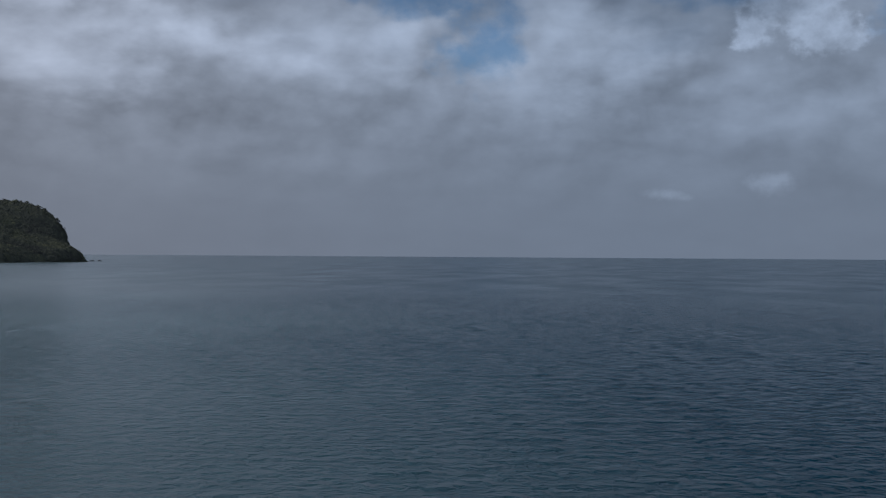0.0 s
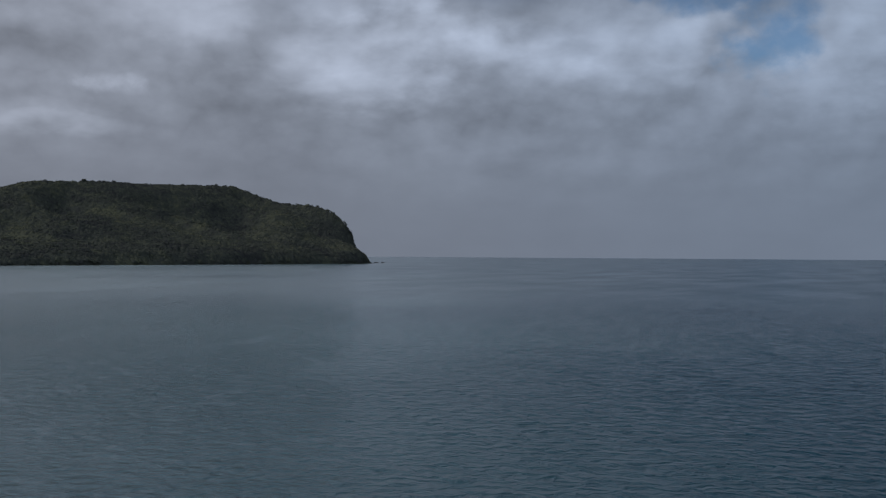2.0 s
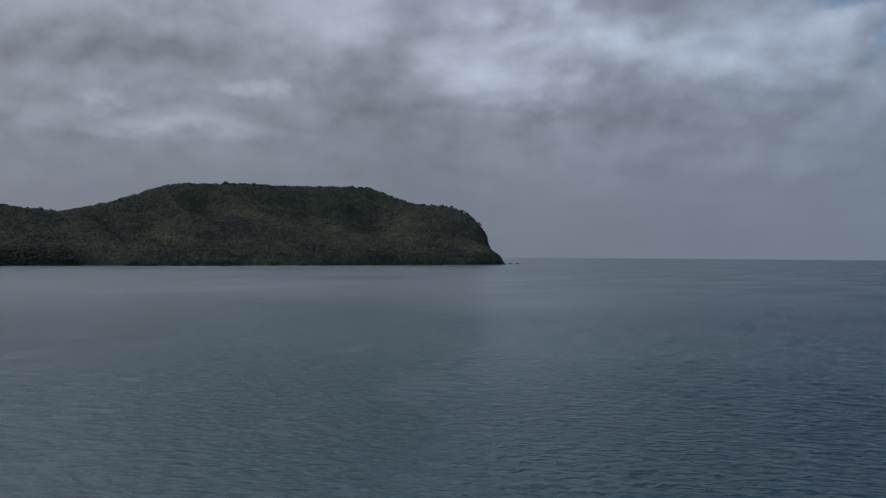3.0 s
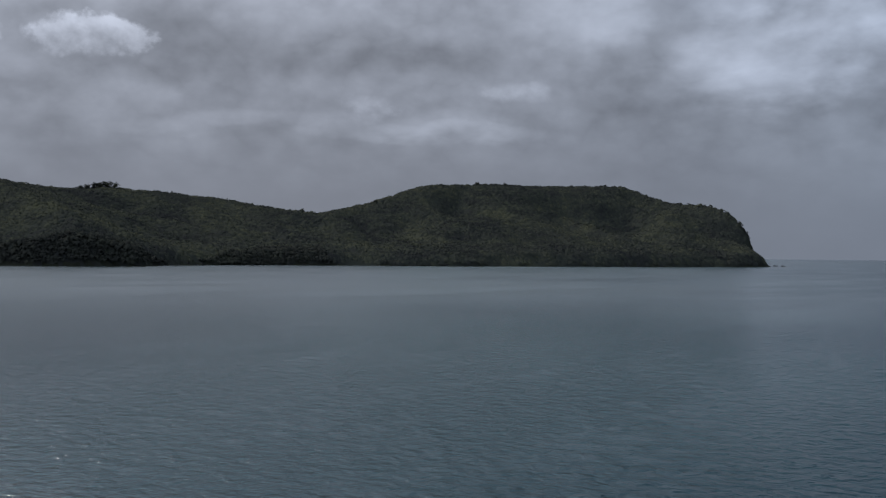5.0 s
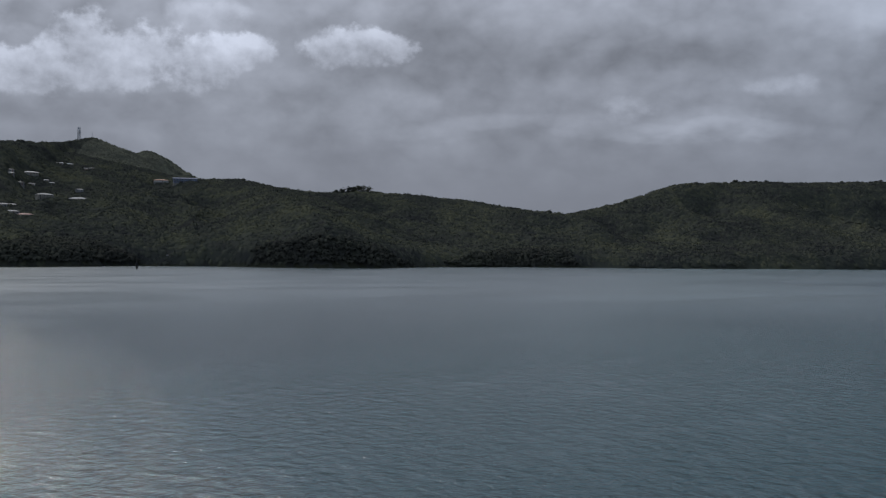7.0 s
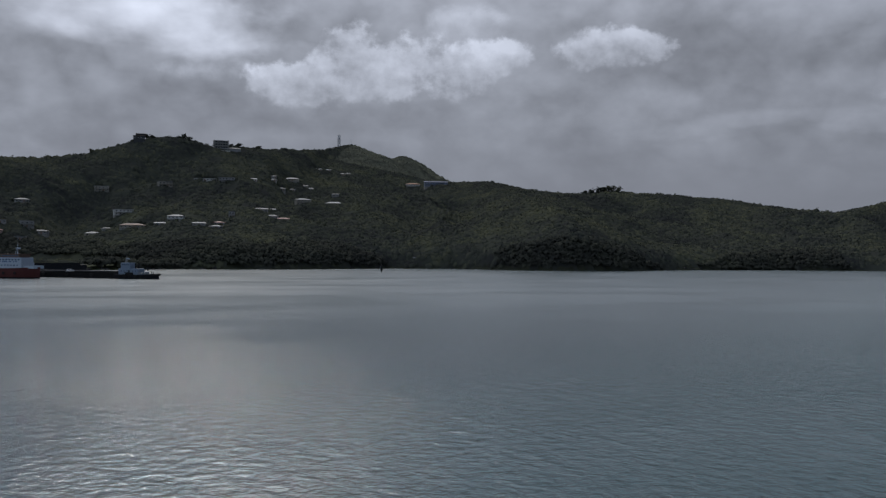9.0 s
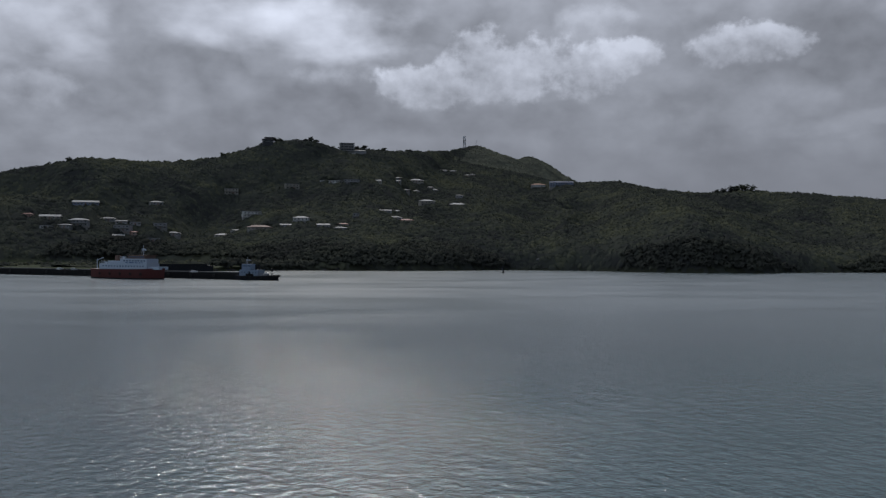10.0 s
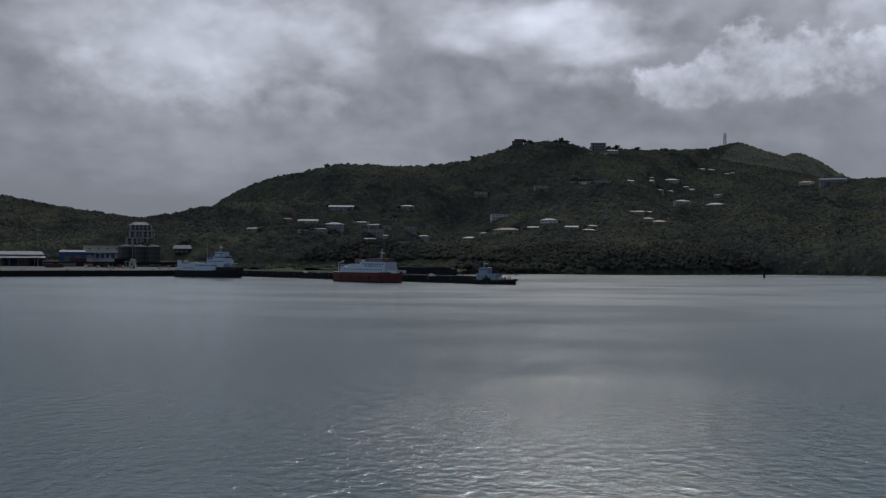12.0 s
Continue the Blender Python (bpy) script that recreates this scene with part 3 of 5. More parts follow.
def box(bm, x0, x1, y0, y1, z0, z1, taper=0.0):
    """A block; taper draws its top in at the sides."""
    v = [bm.verts.new(p) for p in ((x0, y0, z0), (x1, y0, z0), (x1, y1, z0), (x0, y1, z0),
                                   (x0 + taper, y0 + taper, z1), (x1 - taper, y0 + taper, z1), (x1 - taper, y1 - taper, z1), (x0 + taper, y1 - taper, z1))]
    for f in ((3, 2, 1, 0), (4, 5, 6, 7), (0, 1, 5, 4), (1, 2, 6, 5), (2, 3, 7, 6), (3, 0, 4, 7)):
        bm.faces.new([v[i] for i in f])
    return bm


def boxes(*rows):
    bm = bmesh.new()
    for r in rows:
        box(bm, *r)
    return bm


def soft_box(x0, x1, y0, y1, z0, z1, r=0.08):
    """A block with rounded edges."""
    bm = boxes((x0, x1, y0, y1, z0, z1))
    bmesh.ops.bevel(bm, geom=bm.edges[:], offset=r, segments=2, affect="EDGES")
    return bm


def tube(bm, a, b, r, r2=None, n=8):
    """A round bar from a to b."""
    a, b = Vector(a), Vector(b)
    q = (b - a).to_track_quat("Z", "Y")
    rings = []
    for c, rad in ((a, r), (b, r if r2 is None else r2)):
        rings.append([bm.verts.new(c + q @ Vector((rad * math.cos(6.2832 * k / n), rad * math.sin(6.2832 * k / n), 0))) for k in range(n)])
    for k in range(n):
        bm.faces.new((rings[0][k], rings[0][(k + 1) % n], rings[1][(k + 1) % n], rings[1][k]))
    bm.faces.new(rings[0][::-1])
    bm.faces.new(rings[1])
    return bm


def torus(bm, centre, axis, big, small, n=14, k=7):
    """A ring such as a tyre."""
    q = Vector(axis).to_track_quat("Z", "Y")
    ring = []
    for i in range(n):
        a = 6.2832 * i / n
        ring.append([bm.verts.new(Vector(centre) + q @ Vector(((big + small * math.cos(6.2832 * j / k)) * math.cos(a),
                                                                (big + small * math.cos(6.2832 * j / k)) * math.sin(a),
                                                                small * math.sin(6.2832 * j / k)))) for j in range(k)])
    for i in range(n):
        for j in range(k):
            bm.faces.new((ring[i][j], ring[(i + 1) % n][j], ring[(i + 1) % n][(j + 1) % k], ring[i][(j + 1) % k]))
    return bm


def slab(outline, z0, z1):
    """A flat plate of any outline, given anticlockwise."""
    bm = bmesh.new()
    lo, hi = [bm.verts.new((x, y, z0)) for x, y in outline], [bm.verts.new((x, y, z1)) for x, y in outline]
    bm.faces.new(hi)
    bm.faces.new(lo[::-1])
    for i in range(len(lo)):
        j = (i + 1) % len(lo)
        bm.faces.new((lo[i], lo[j], hi[j], hi[i]))
    return bm


def hip_roof(w, d, z, rise, eave=0.6, ridge=None, thick=0.18):
    """A hipped roof on walls w by d; ridge: length of its ridge (w for a gable)."""
    ridge = max(w - d, 0.4) if ridge is None else ridge
    bm = bmesh.new()
    x, y, r = w / 2 + eave, d / 2 + eave, min(ridge / 2, w / 2 + eave)
    low = [bm.verts.new((a, b, z - thick)) for a, b in ((-x, -y), (x, -y), (x, y), (-x, y))]
    mid = [bm.verts.new((a, b, z)) for a, b in ((-x, -y), (x, -y), (x, y), (-x, y))]
    top = [bm.verts.new((a, 0, z + rise)) for a in (-r, r)]
    bm.faces.new(low[::-1])
    for i in range(4):
        j = (i + 1) % 4
        bm.faces.new((low[i], low[j], mid[j], mid[i]))
    bm.faces.new((mid[0], mid[1], top[1], top[0]))
    bm.faces.new((mid[2], mid[3], top[0], top[1]))
    bm.faces.new((mid[1], mid[2], top[1]))
    bm.faces.new((mid[3], mid[0], top[0]))
    return bm


def mesh_of(name, bm, mat):
    me = bpy.data.meshes.new(name)
    bm.to_mesh(me)
    bm.free()
    me.materials.append(mat)
    return me


def window_frame_bm(w, h):
    t = 0.09
    return boxes((-w / 2, w / 2, -0.08, 0.05, -h / 2, -h / 2 + t), (-w / 2, w / 2, -0.08, 0.05, h / 2 - t, h / 2),
                 (-w / 2, -w / 2 + t, -0.08, 0.05, -h / 2 + t, h / 2 - t), (w / 2 - t, w / 2, -0.08, 0.05, -h / 2 + t, h / 2 - t),
                 (-t / 2, t / 2, -0.06, 0.03, -h / 2 + t, h / 2 - t), (-w / 2 - 0.1, w / 2 + 0.1, -0.16, 0.05, -h / 2 - 0.1, -h / 2))


FRAME = mesh_of("window", window_frame_bm(1.5, 1.3), WALLS["white"])
PANE = mesh_of("pane", boxes((-0.68, 0.68, -0.03, 0.0, -0.58, 0.58)), GLASS)
DOOR = mesh_of("door", boxes((-0.5, 0.5, -0.06, 0.02, 0, 2.05), (-0.6, -0.5, -0.1, 0.05, 0, 2.15), (0.5, 0.6, -0.1, 0.05, 0, 2.15), (-0.5, 0.5, -0.1, 0.05, 2.05, 2.15)), ROOFS["brown"])


def add_window(parent, x, y, z, turn=0.0):
    w = shared("window", FRAME, parent, pose(x, y, z, 0, 0, turn))
    shared("pane", PANE, w, pose(0, -0.03, 0))
    return w

# ---- port: quay, pier, ships ----
def make_quay():
    edge = [(-300, -604), (-440, -478), (-600, -338), (-664, -278), (-704, -258)]
    apron = slab([(-300, -604), (-440, -478), (-600, -338), (-664, -278), (-704, -258), (-738, -290), (-812, -395), (-868, -500), (-760, -640), (-520, -800)][::-1], -0.5, 3.4)
    bmesh.ops.recalc_face_normals(apron, faces=apron.faces[:])
    ob = part("pavement", apron, APRON, None)
    tagged(ob, "pale stained concrete apron of the quay", "quay", kind="structure")
    wall = bmesh.new()
    for (ax, ay), (bx, by) in zip(edge, edge[1:]):
        d = Vector((bx - ax, by - ay, 0)).normalized()
        o = Vector((-d.y, d.x, 0)) * -1.0
        p = [Vector((ax, ay, 0)), Vector((bx, by, 0)), Vector((bx, by, 0)) + o * 1.2, Vector((ax, ay, 0)) + o * 1.2]
        lo, hi = [wall.verts.new((v.x, v.y, -4)) for v in p], [wall.verts.new((v.x, v.y, 3.55)) for v in p]
        wall.faces.new(hi)
        wall.faces.new(lo[::-1])
        for i in range(4):
            wall.faces.new((lo[i], lo[(i + 1) % 4], hi[(i + 1) % 4], hi[i]))
    bmesh.ops.recalc_face_normals(wall, faces=wall.faces[:])
    quay = tagged(part("quay_wall", wall, DARK_CONCRETE, None), "dark wet concrete quay wall above the water", "quay wall", kind="structure")
    fender = mesh_of("fender", torus(bmesh.new(), (0, 0, 0), (0, 1, 0), 0.75, 0.32), RUBBER)
    bollard = bmesh.new()
    tube(bollard, (0, 0, 0), (0, 0, 0.5), 0.28, 0.22)
    tube(bollard, (0, 0, 0.5), (0, 0, 0.75), 0.42, 0.36)
    bollard = mesh_of("bollard", bollard, RUBBER)
    for (ax, ay), (bx, by) in zip(edge[1:], edge[2:]):
        d = Vector((bx - ax, by - ay, 0))
        o = Vector((d.y, -d.x, 0)).normalized()
        turn = math.degrees(math.atan2(d.y, d.x))
        n = int(d.length / 11)
        for k in range(n):
            p = Vector((ax, ay, 0)) + d * (k + 0.5) / n
            shared("fender", fender, quay, pose(p.x + o.x * -1.45, p.y + o.y * -1.45, 2.0, 0, 0, turn))
            if k % 2 == 0:
                shared("bollard", bollard, quay, pose(p.x - o.x * 0.6, p.y - o.y * 0.6, 3.55))
    return quay


PIER_A, PIER_B = Vector((-702, -268, 0)), Vector((-612, -46, 0))
PIER_WAY = (PIER_B - PIER_A).normalized()
PIER_OUT = Vector((PIER_WAY.y, -PIER_WAY.x, 0))  # towards the open bay
PIER_TURN = math.degrees(math.atan2(PIER_WAY.y, PIER_WAY.x))


def make_pier():
    length = (PIER_B - PIER_A).length
    pier = thing("pier", pose(PIER_A.x, PIER_A.y, 0, 0, 0, PIER_TURN), "long dark concrete pier on piles with tyre fenders", "pier")
    part("deck", boxes((0, length, 0, 9, 1.5, 2.9)), DARK_CONCRETE, pier)
    part("kerb", boxes((0, length, -0.05, 0.45, 2.9, 3.2), (0, length, 8.55, 9.05, 2.9, 3.2)), DARK_CONCRETE, pier)
    part("pipe", tube(tube(bmesh.new(), (8, 7.2, 3.5), (length - 8, 7.2, 3.5), 0.28), (8, 6.3, 3.4), (length - 30, 6.3, 3.4), 0.2), SILO, pier, "grey pipelines along the pier")
    pile = mesh_of("pile", tube(bmesh.new(), (0, 0, -6), (0, 0, 1.5), 0.55, n=10), DARK_CONCRETE)
    fender = mesh_of("fender", torus(bmesh.new(), (0, 0, 0), (0, 1, 0), 0.7, 0.3), RUBBER)
    n = 30
    for k in range(n):
        x = (k + 0.5) * length / n
        for y in (0.8, 8.2):
            shared("pile", pile, pier, pose(x, y, 0))
        if k % 2 == 0:
            shared("fender", fender, pier, pose(x + 2, -0.35, 1.9))
    skirt = mesh_of("skirt", boxes((0.05, length / 15 - 0.05, 0.25, 0.7, -1.0, 1.5)), DARK_CONCRETE)
    for k in range(15):
        shared("skirt", skirt, pier, pose(k * length / 15, 0, 0))
    return pier


def hull_bm(length, beam, deck, keel=-2.5, bow_up=1.5, stern_up=0.2, rake=0.06, fine=0.55, n=22):
    """A ship's hull along x, bow forward, with sheer, flare and a transom."""
    bm = bmesh.new()
    rows = []
    for i in range(n + 1):
        s = i / n
        full = 1.0 if s < fine else max(1 - ((s - fine) / (1 - fine)) ** 2.2, 0.0)
        full *= 0.86 + 0.14 * min(s / 0.12, 1)
        top = deck + bow_up * max(0, (s - 0.45) / 0.55) ** 2 + stern_up * max(0, (0.2 - s) / 0.2) ** 2
        row = []
        for z, k in ((keel, 0.35), (keel * 0.5, 0.8), (0.0, 0.92), (top * 0.5, 0.97), (top, 1.0)):
            lift = (z - keel) / (top - keel)
            x = -length / 2 + length * s + rake * length * (lift - 0.6) * max(0, (s - 0.6) / 0.4)
            half = beam / 2 * full * k + (0.06 * beam * max(0, (s - 0.7) / 0.3) * lift if i < n else 0.03)
            row.append((x, half, z))
        rows.append([[bm.verts.new((x, sgn * h, z)) for x, h, z in row] for sgn in (1, -1)])
    for a, b in zip(rows, rows[1:]):
        for side in (0, 1):
            for j in range(4):
                bm.faces.new((a[side][j], b[side][j], b[side][j + 1], a[side][j + 1]))
        bm.faces.new((a[0][4], b[0][4], b[1][4], a[1][4]))
        bm.faces.new((a[0][0], b[0][0], b[1][0], a[1][0]))
    for r in (rows[0], rows[-1]):
        for j in range(4):
            bm.faces.new((r[0][j], r[0][j + 1], r[1][j + 1], r[1][j]))
    bmesh.ops.recalc_face_normals(bm, faces=bm.faces[:])
    return bm


def rail_bm(points, h=1.05, gap=2.0, r=0.05):
    """A ship's rail along a line of points: stanchions and two bars."""
    bm = bmesh.new()
    for a, b in zip(points, points[1:]):
        a, b = Vector(a), Vector(b)
        n = max(1, int((b - a).length / gap))
        for k in range(n + 1):
            p = a.lerp(b, k / n)
            tube(bm, p, p + Vector((0, 0, h)), r, n=5)
        for z in (h, h * 0.5):
            tube(bm, a + Vector((0, 0, z)), b + Vector((0, 0, z)), r, n=5)
    return bm


def windows(parent, x0, x1, y, z, n, w=0.9, h=0.8, out=0.03):
    """A row of window panes along a deckhouse side at y."""
    me = mesh_of("window", boxes((-w / 2, w / 2, -out, out, -h / 2, h / 2)), SHIP_GLASS)
    for k in range(n):
        shared("window", me, parent, pose(x0 + (x1 - x0) * (k + 0.5) / n, y, z))


def add_bars(parent, x, y, z, length, height, label):
    """Plain bars in the size of a ship's lettering."""
    r = random.Random(3)
    at = x
    while at < x + length:
        w = r.uniform(0.5, 1.1)
        if r.random() > 0.18:
            part("letter_bar", boxes((at, at + w * 0.8, y - 0.03, y + 0.03, z, z + height)), BLUE, parent, label)
        at += w


def ship_mast(parent, x, y, z, h, spread, mat, name="mast"):
    bm = bmesh.new()
    tube(bm, (x, y, z), (x, y, z + h), 0.22, 0.10)
    tube(bm, (x - spread, y, z), (x, y, z + h * 0.7), 0.10, 0.08)
    tube(bm, (x, y - spread, z + h * 0.62), (x, y + spread, z + h * 0.62), 0.08)
    box(bm, x - 0.2, x + 1.1, y - 0.9, y + 0.9, z + h * 0.45, z + h * 0.53)
    m = part(name, bm, mat, parent)
    part("radar", boxes((x + 0.3, x + 0.6, y - 1.3, y + 1.3, z + h * 0.53, z + h * 0.62)), WHITE, m, "white radar bar")
    return m


def tyres(parent, length, beam, z, spots):
    me = mesh_of("fender", torus(bmesh.new(), (0, 0, 0), (0, 1, 0), 0.5, 0.22, 12, 6), RUBBER)
    for x, side in spots:
        shared("fender", me, parent, pose(x, side * (beam / 2 + 0.15), z))


def make_red_ship():
    s = thing("offshore_ship", pose(-616.2, -113.2, 0, 0, 0, PIER_TURN + 3), "red-hulled work ship with white superstructure moored at the pier", "ship", "ships at the pier")
    L, B = 46.0, 10.5
    part("hull", hull_bm(L, B, 4.9, bow_up=0.8, rake=0.02, fine=0.72), RED_HULL, s, "faded red steel hull")
    part("boot_stripe", hull_bm(L * 1.002, B * 1.012, 0.45, keel=-1.2, bow_up=0.0, rake=0.0, fine=0.72), BLACK_HULL, s, "black waterline band")
    part("bulwark", boxes((15.5, 22.2, -3.6, -3.45, 4.9, 6.4), (15.5, 22.2, 3.45, 3.6, 4.9, 6.4), (22.2, 22.35, -3.6, 3.6, 4.9, 6.4)), WHITE, s)
    lower = part("deckhouse", soft_box(-17, 15.5, -4.7, 4.7, 4.9, 7.8, 0.15), WHITE, s, "pale blue-white lower deckhouse")
    windows(lower, -15, 14, -4.72, 6.5, 15, 0.8, 0.7)
    windows(lower, -15, 14, 4.72, 6.5, 15, 0.8, 0.7)
    upper = part("upper_deckhouse", soft_box(-3, 15.2, -4.3, 4.3, 7.8, 10.4, 0.15), WHITE, s)
    windows(upper, -1, 14.5, -4.32, 9.3, 8, 1.1, 0.75)
    windows(upper, -1, 14.5, 4.32, 9.3, 8, 1.1, 0.75)
    add_bars(upper, 1, -4.36, 8.05, 11, 0.6, "blue bar on the white side")
    part("aft_deckhouse", soft_box(-12, -3, -4.0, 4.0, 7.8, 9.2, 0.15), WHITE, s)
    wheel = part("wheelhouse", soft_box(2, 13.6, -4.0, 4.0, 10.4, 12.0, 0.12), ORANGE, s, "orange-topped wheelhouse")
    windows(wheel, 2.6, 13.2, -4.03, 11.3, 7, 1.2, 0.6)
    part("roof", soft_box(1.4, 14.4, -4.5, 4.5, 12.0, 12.25, 0.08), ORANGE, wheel)
    ship_mast(s, 9.0, 0, 12.2, 5.2, 1.6, WHITE)
    part("rail", rail_bm([(-17, -4.6, 7.8), (-12.2, -4.6, 7.8)], gap=1.5), WHITE, s)
    part("rail", rail_bm([(-3, -4.2, 10.4), (1.9, -4.2, 10.4)], gap=1.3), WHITE, s)
    part("crane_post", tube(tube(bmesh.new(), (-20.5, -2.5, 4.9), (-20.5, -2.5, 10.2), 0.25, 0.18), (-20.5, -2.5, 9.6), (-16.5, -2.0, 10.8), 0.16), WHITE, s, "thin white cargo post")
    part("funnel", soft_box(-9.5, -6.8, -1.4, 1.4, 9.2, 12.0, 0.3), ORANGE, s)
    part("life_raft", tube(bmesh.new(), (-1.8, -3.4, 10.9), (-0.4, -3.4, 10.9), 0.4, n=10), WHITE, s)
    part("life_raft", tube(bmesh.new(), (-14.0, -3.6, 8.3), (-12.8, -3.6, 8.3), 0.4, n=10), WHITE, s)
    tyres(s, L, B, 2.6, [(-16, -1), (-9, -1), (-2, -1), (5, -1), (12, -1)])


def make_white_ship():
    s = thing("cargo_ferry", pose(-655.4, -238, 0, 0, 0, 90) @ Matrix.Diagonal((1, 1, 1.12, 1)), "white cargo ferry with black hull and raised bow at the quay", "ship", "ships at the pier")
    L, B = 45.0, 10.0
    part("hull", hull_bm(L, B, 3.6, bow_up=1.6, rake=0.05, fine=0.6), BLACK_HULL, s, "black steel hull")
    part("forecastle", boxes((7, 19.3, -4.3, 4.3, 4.0, 5.6, 0.25)), BLACK_HULL, s, "black raised forecastle")
    main = part("deckhouse", boxes((-18, 6.9, -4.7, 4.7, 3.55, 7.2), (6.9, 12.5, -4.4, 4.4, 5.55, 7.2)), WHITE, s, "long white deckhouse")
    add_bars(main, -7, -4.74, 6.0, 15, 0.7, "dark blue bar on the white side")
    windows(main, -16, -8, -4.72, 4.9, 6, 0.6, 0.6)
    windows(main, -16, 6, 4.72, 5.4, 14, 0.6, 0.6)
    up = part("upper_deckhouse", soft_box(0.5, 13.8, -4.2, 4.2, 7.2, 9.4, 0.15), WHITE, s)
    windows(up, 1.5, 13, -4.22, 8.5, 9, 0.8, 0.7)
    wheel = part("wheelhouse", soft_box(4.5, 12.6, -3.8, 3.8, 9.4, 11.5, 0.15), WHITE, s)
    windows(wheel, 5, 12.4, -3.82, 10.7, 6, 1.0, 0.7)
    part("wheelhouse_window", boxes((12.57, 12.64, -3.3, 3.3, 10.35, 11.05)), GLASS, wheel)
    bridge = part("bridge", soft_box(5.4, 11.4, -3.2, 3.2, 11.5, 13.6, 0.15), WHITE, s)
    windows(bridge, 5.8, 11.2, -3.22, 12.8, 6, 0.75, 0.7)
    part("bridge_wing", boxes((8.6, 10.2, -4.6, -3.2, 11.5, 12.6), (8.6, 10.2, 3.2, 4.6, 11.5, 12.6)), WHITE, bridge)
    part("rail", rail_bm([(0.6, -4.1, 9.4), (4.4, -4.1, 9.4)], gap=1.2), WHITE, s)
    part("funnel", soft_box(0.8, 3.2, -1.3, 1.3, 9.4, 12.6, 0.3), BLUE, s, "dark blue funnel")
    ship_mast(s, 7.4, 0, 13.6, 4.2, 1.5, STEEL)
    part("mast", tube(bmesh.new(), (-2.0, 0.5, 7.2), (-2.4, 0.5, 18.0), 0.2, 0.1), STEEL, s, "tall thin cargo mast")
    part("deck_cover", boxes((-13.5, -6.5, -3.6, 3.6, 7.2, 7.75)), GREEN_DECK, s, "pale green deck cover")
    part("aft_post", soft_box(-20.6, -18.6, -4.2, -2.2, 3.55, 9.0, 0.2), WHITE, s, "white ramp tower at the stern")
    part("aft_post", soft_box(-20.6, -18.6, 2.2, 4.2, 3.55, 9.0, 0.2), WHITE, s, "white ramp tower at the stern")
    part("crate", soft_box(-16.4, -14.2, -3.2, -0.8, 7.2, 8.6, 0.08), ORANGE, s, "orange life-raft crate")
    part("rail", rail_bm([(-18, -4.6, 7.2), (0.4, -4.6, 7.2)], gap=2.0), WHITE, s)
    part("rail", rail_bm([(13, -4.1, 7.2), (19.2, -3.0, 5.6)], gap=1.5), WHITE, s)
    part("awning", boxes((13.0, 16.5, -3.6, 3.6, 7.3, 7.5), (13.0, 13.2, -3.6, -3.4, 5.6, 7.3), (16.2, 16.4, -3.2, -3.0, 5.6, 7.3)), WHITE, s)
    tyres(s, L, B, 2.2, [(-15, -1), (-6, -1), (3, -1)])


def make_tug():
    s = thing("tugboat", pose(-615, -44, 0, 0, 0, PIER_TURN + 6) @ Matrix.Diagonal((1.18, 1.18, 1.18, 1)), "small black tugboat with blue-grey deckhouse at the pier head", "tugboat", "ships at the pier")
    L, B = 20.5, 7.0
    part("hull", hull_bm(L, B, 1.7, keel=-1.6, bow_up=0.7, stern_up=0.3, rake=0.02, fine=0.66), BLACK_HULL, s, "black hull low in the water")
    house = part("deckhouse", soft_box(-8.2, 1.6, -2.5, 2.5, 1.7, 4.4, 0.15), TUG_PAINT, s)
    windows(house, -7.4, 1.0, -2.52, 3.3, 6, 0.55, 0.55)
    part("door", boxes((-3.4, -2.6, -2.56, -2.48, 1.8, 3.7)), GLASS, house)
    wheel = part("wheelhouse", soft_box(-7.4, -2.6, -2.0, 2.0, 4.4, 6.9, 0.18), TUG_PAINT, s)
    windows(wheel, -7.0, -3.0, -2.03, 6.1, 4, 0.8, 0.7)
    ship_mast(s, -5.6, 0, 6.9, 3.0, 0.9, STEEL)
    for y in (-1.2, 1.2):
        part("funnel", tube(bmesh.new(), (-0.4, y, 4.4), (-0.5, y, 6.6), 0.42, 0.36), BLACK_HULL, s, "black exhaust stack")
    part("winch", tube(boxes((3.2, 5.0, -1.0, 1.0, 1.7, 2.3)), (4.1, -1.1, 2.6), (4.1, 1.1, 2.6), 0.6, n=12), STEEL, s)
    part("rail", rail_bm([(1.6, -3.0, 1.9), (6.4, -2.6, 2.0)], 0.9, 1.2, 0.04), STEEL, s)
    for y in (-0.6, 0.6):
        part("bitt", tube(bmesh.new(), (7.0, y, 2.0), (7.0, y, 3.1), 0.18), RUBBER, s)
    bm = bmesh.new()
    for k in range(9):
        a = radians(-80 + 20 * k)
        tube(bm, (7.6 + 2.6 * math.cos(a), 2.9 * math.sin(a), 1.9), (7.6 + 2.6 * math.cos(a + 0.36), 2.9 * math.sin(a + 0.36), 1.9), 0.42, n=8)
    part("bow_fender", bm, RUBBER, s, "thick black rubber bow fender")
    tyres(s, L, B, 1.2, [(-7, -1), (-4.4, -1), (-1.8, -1), (0.8, -1), (3.4, -1)])


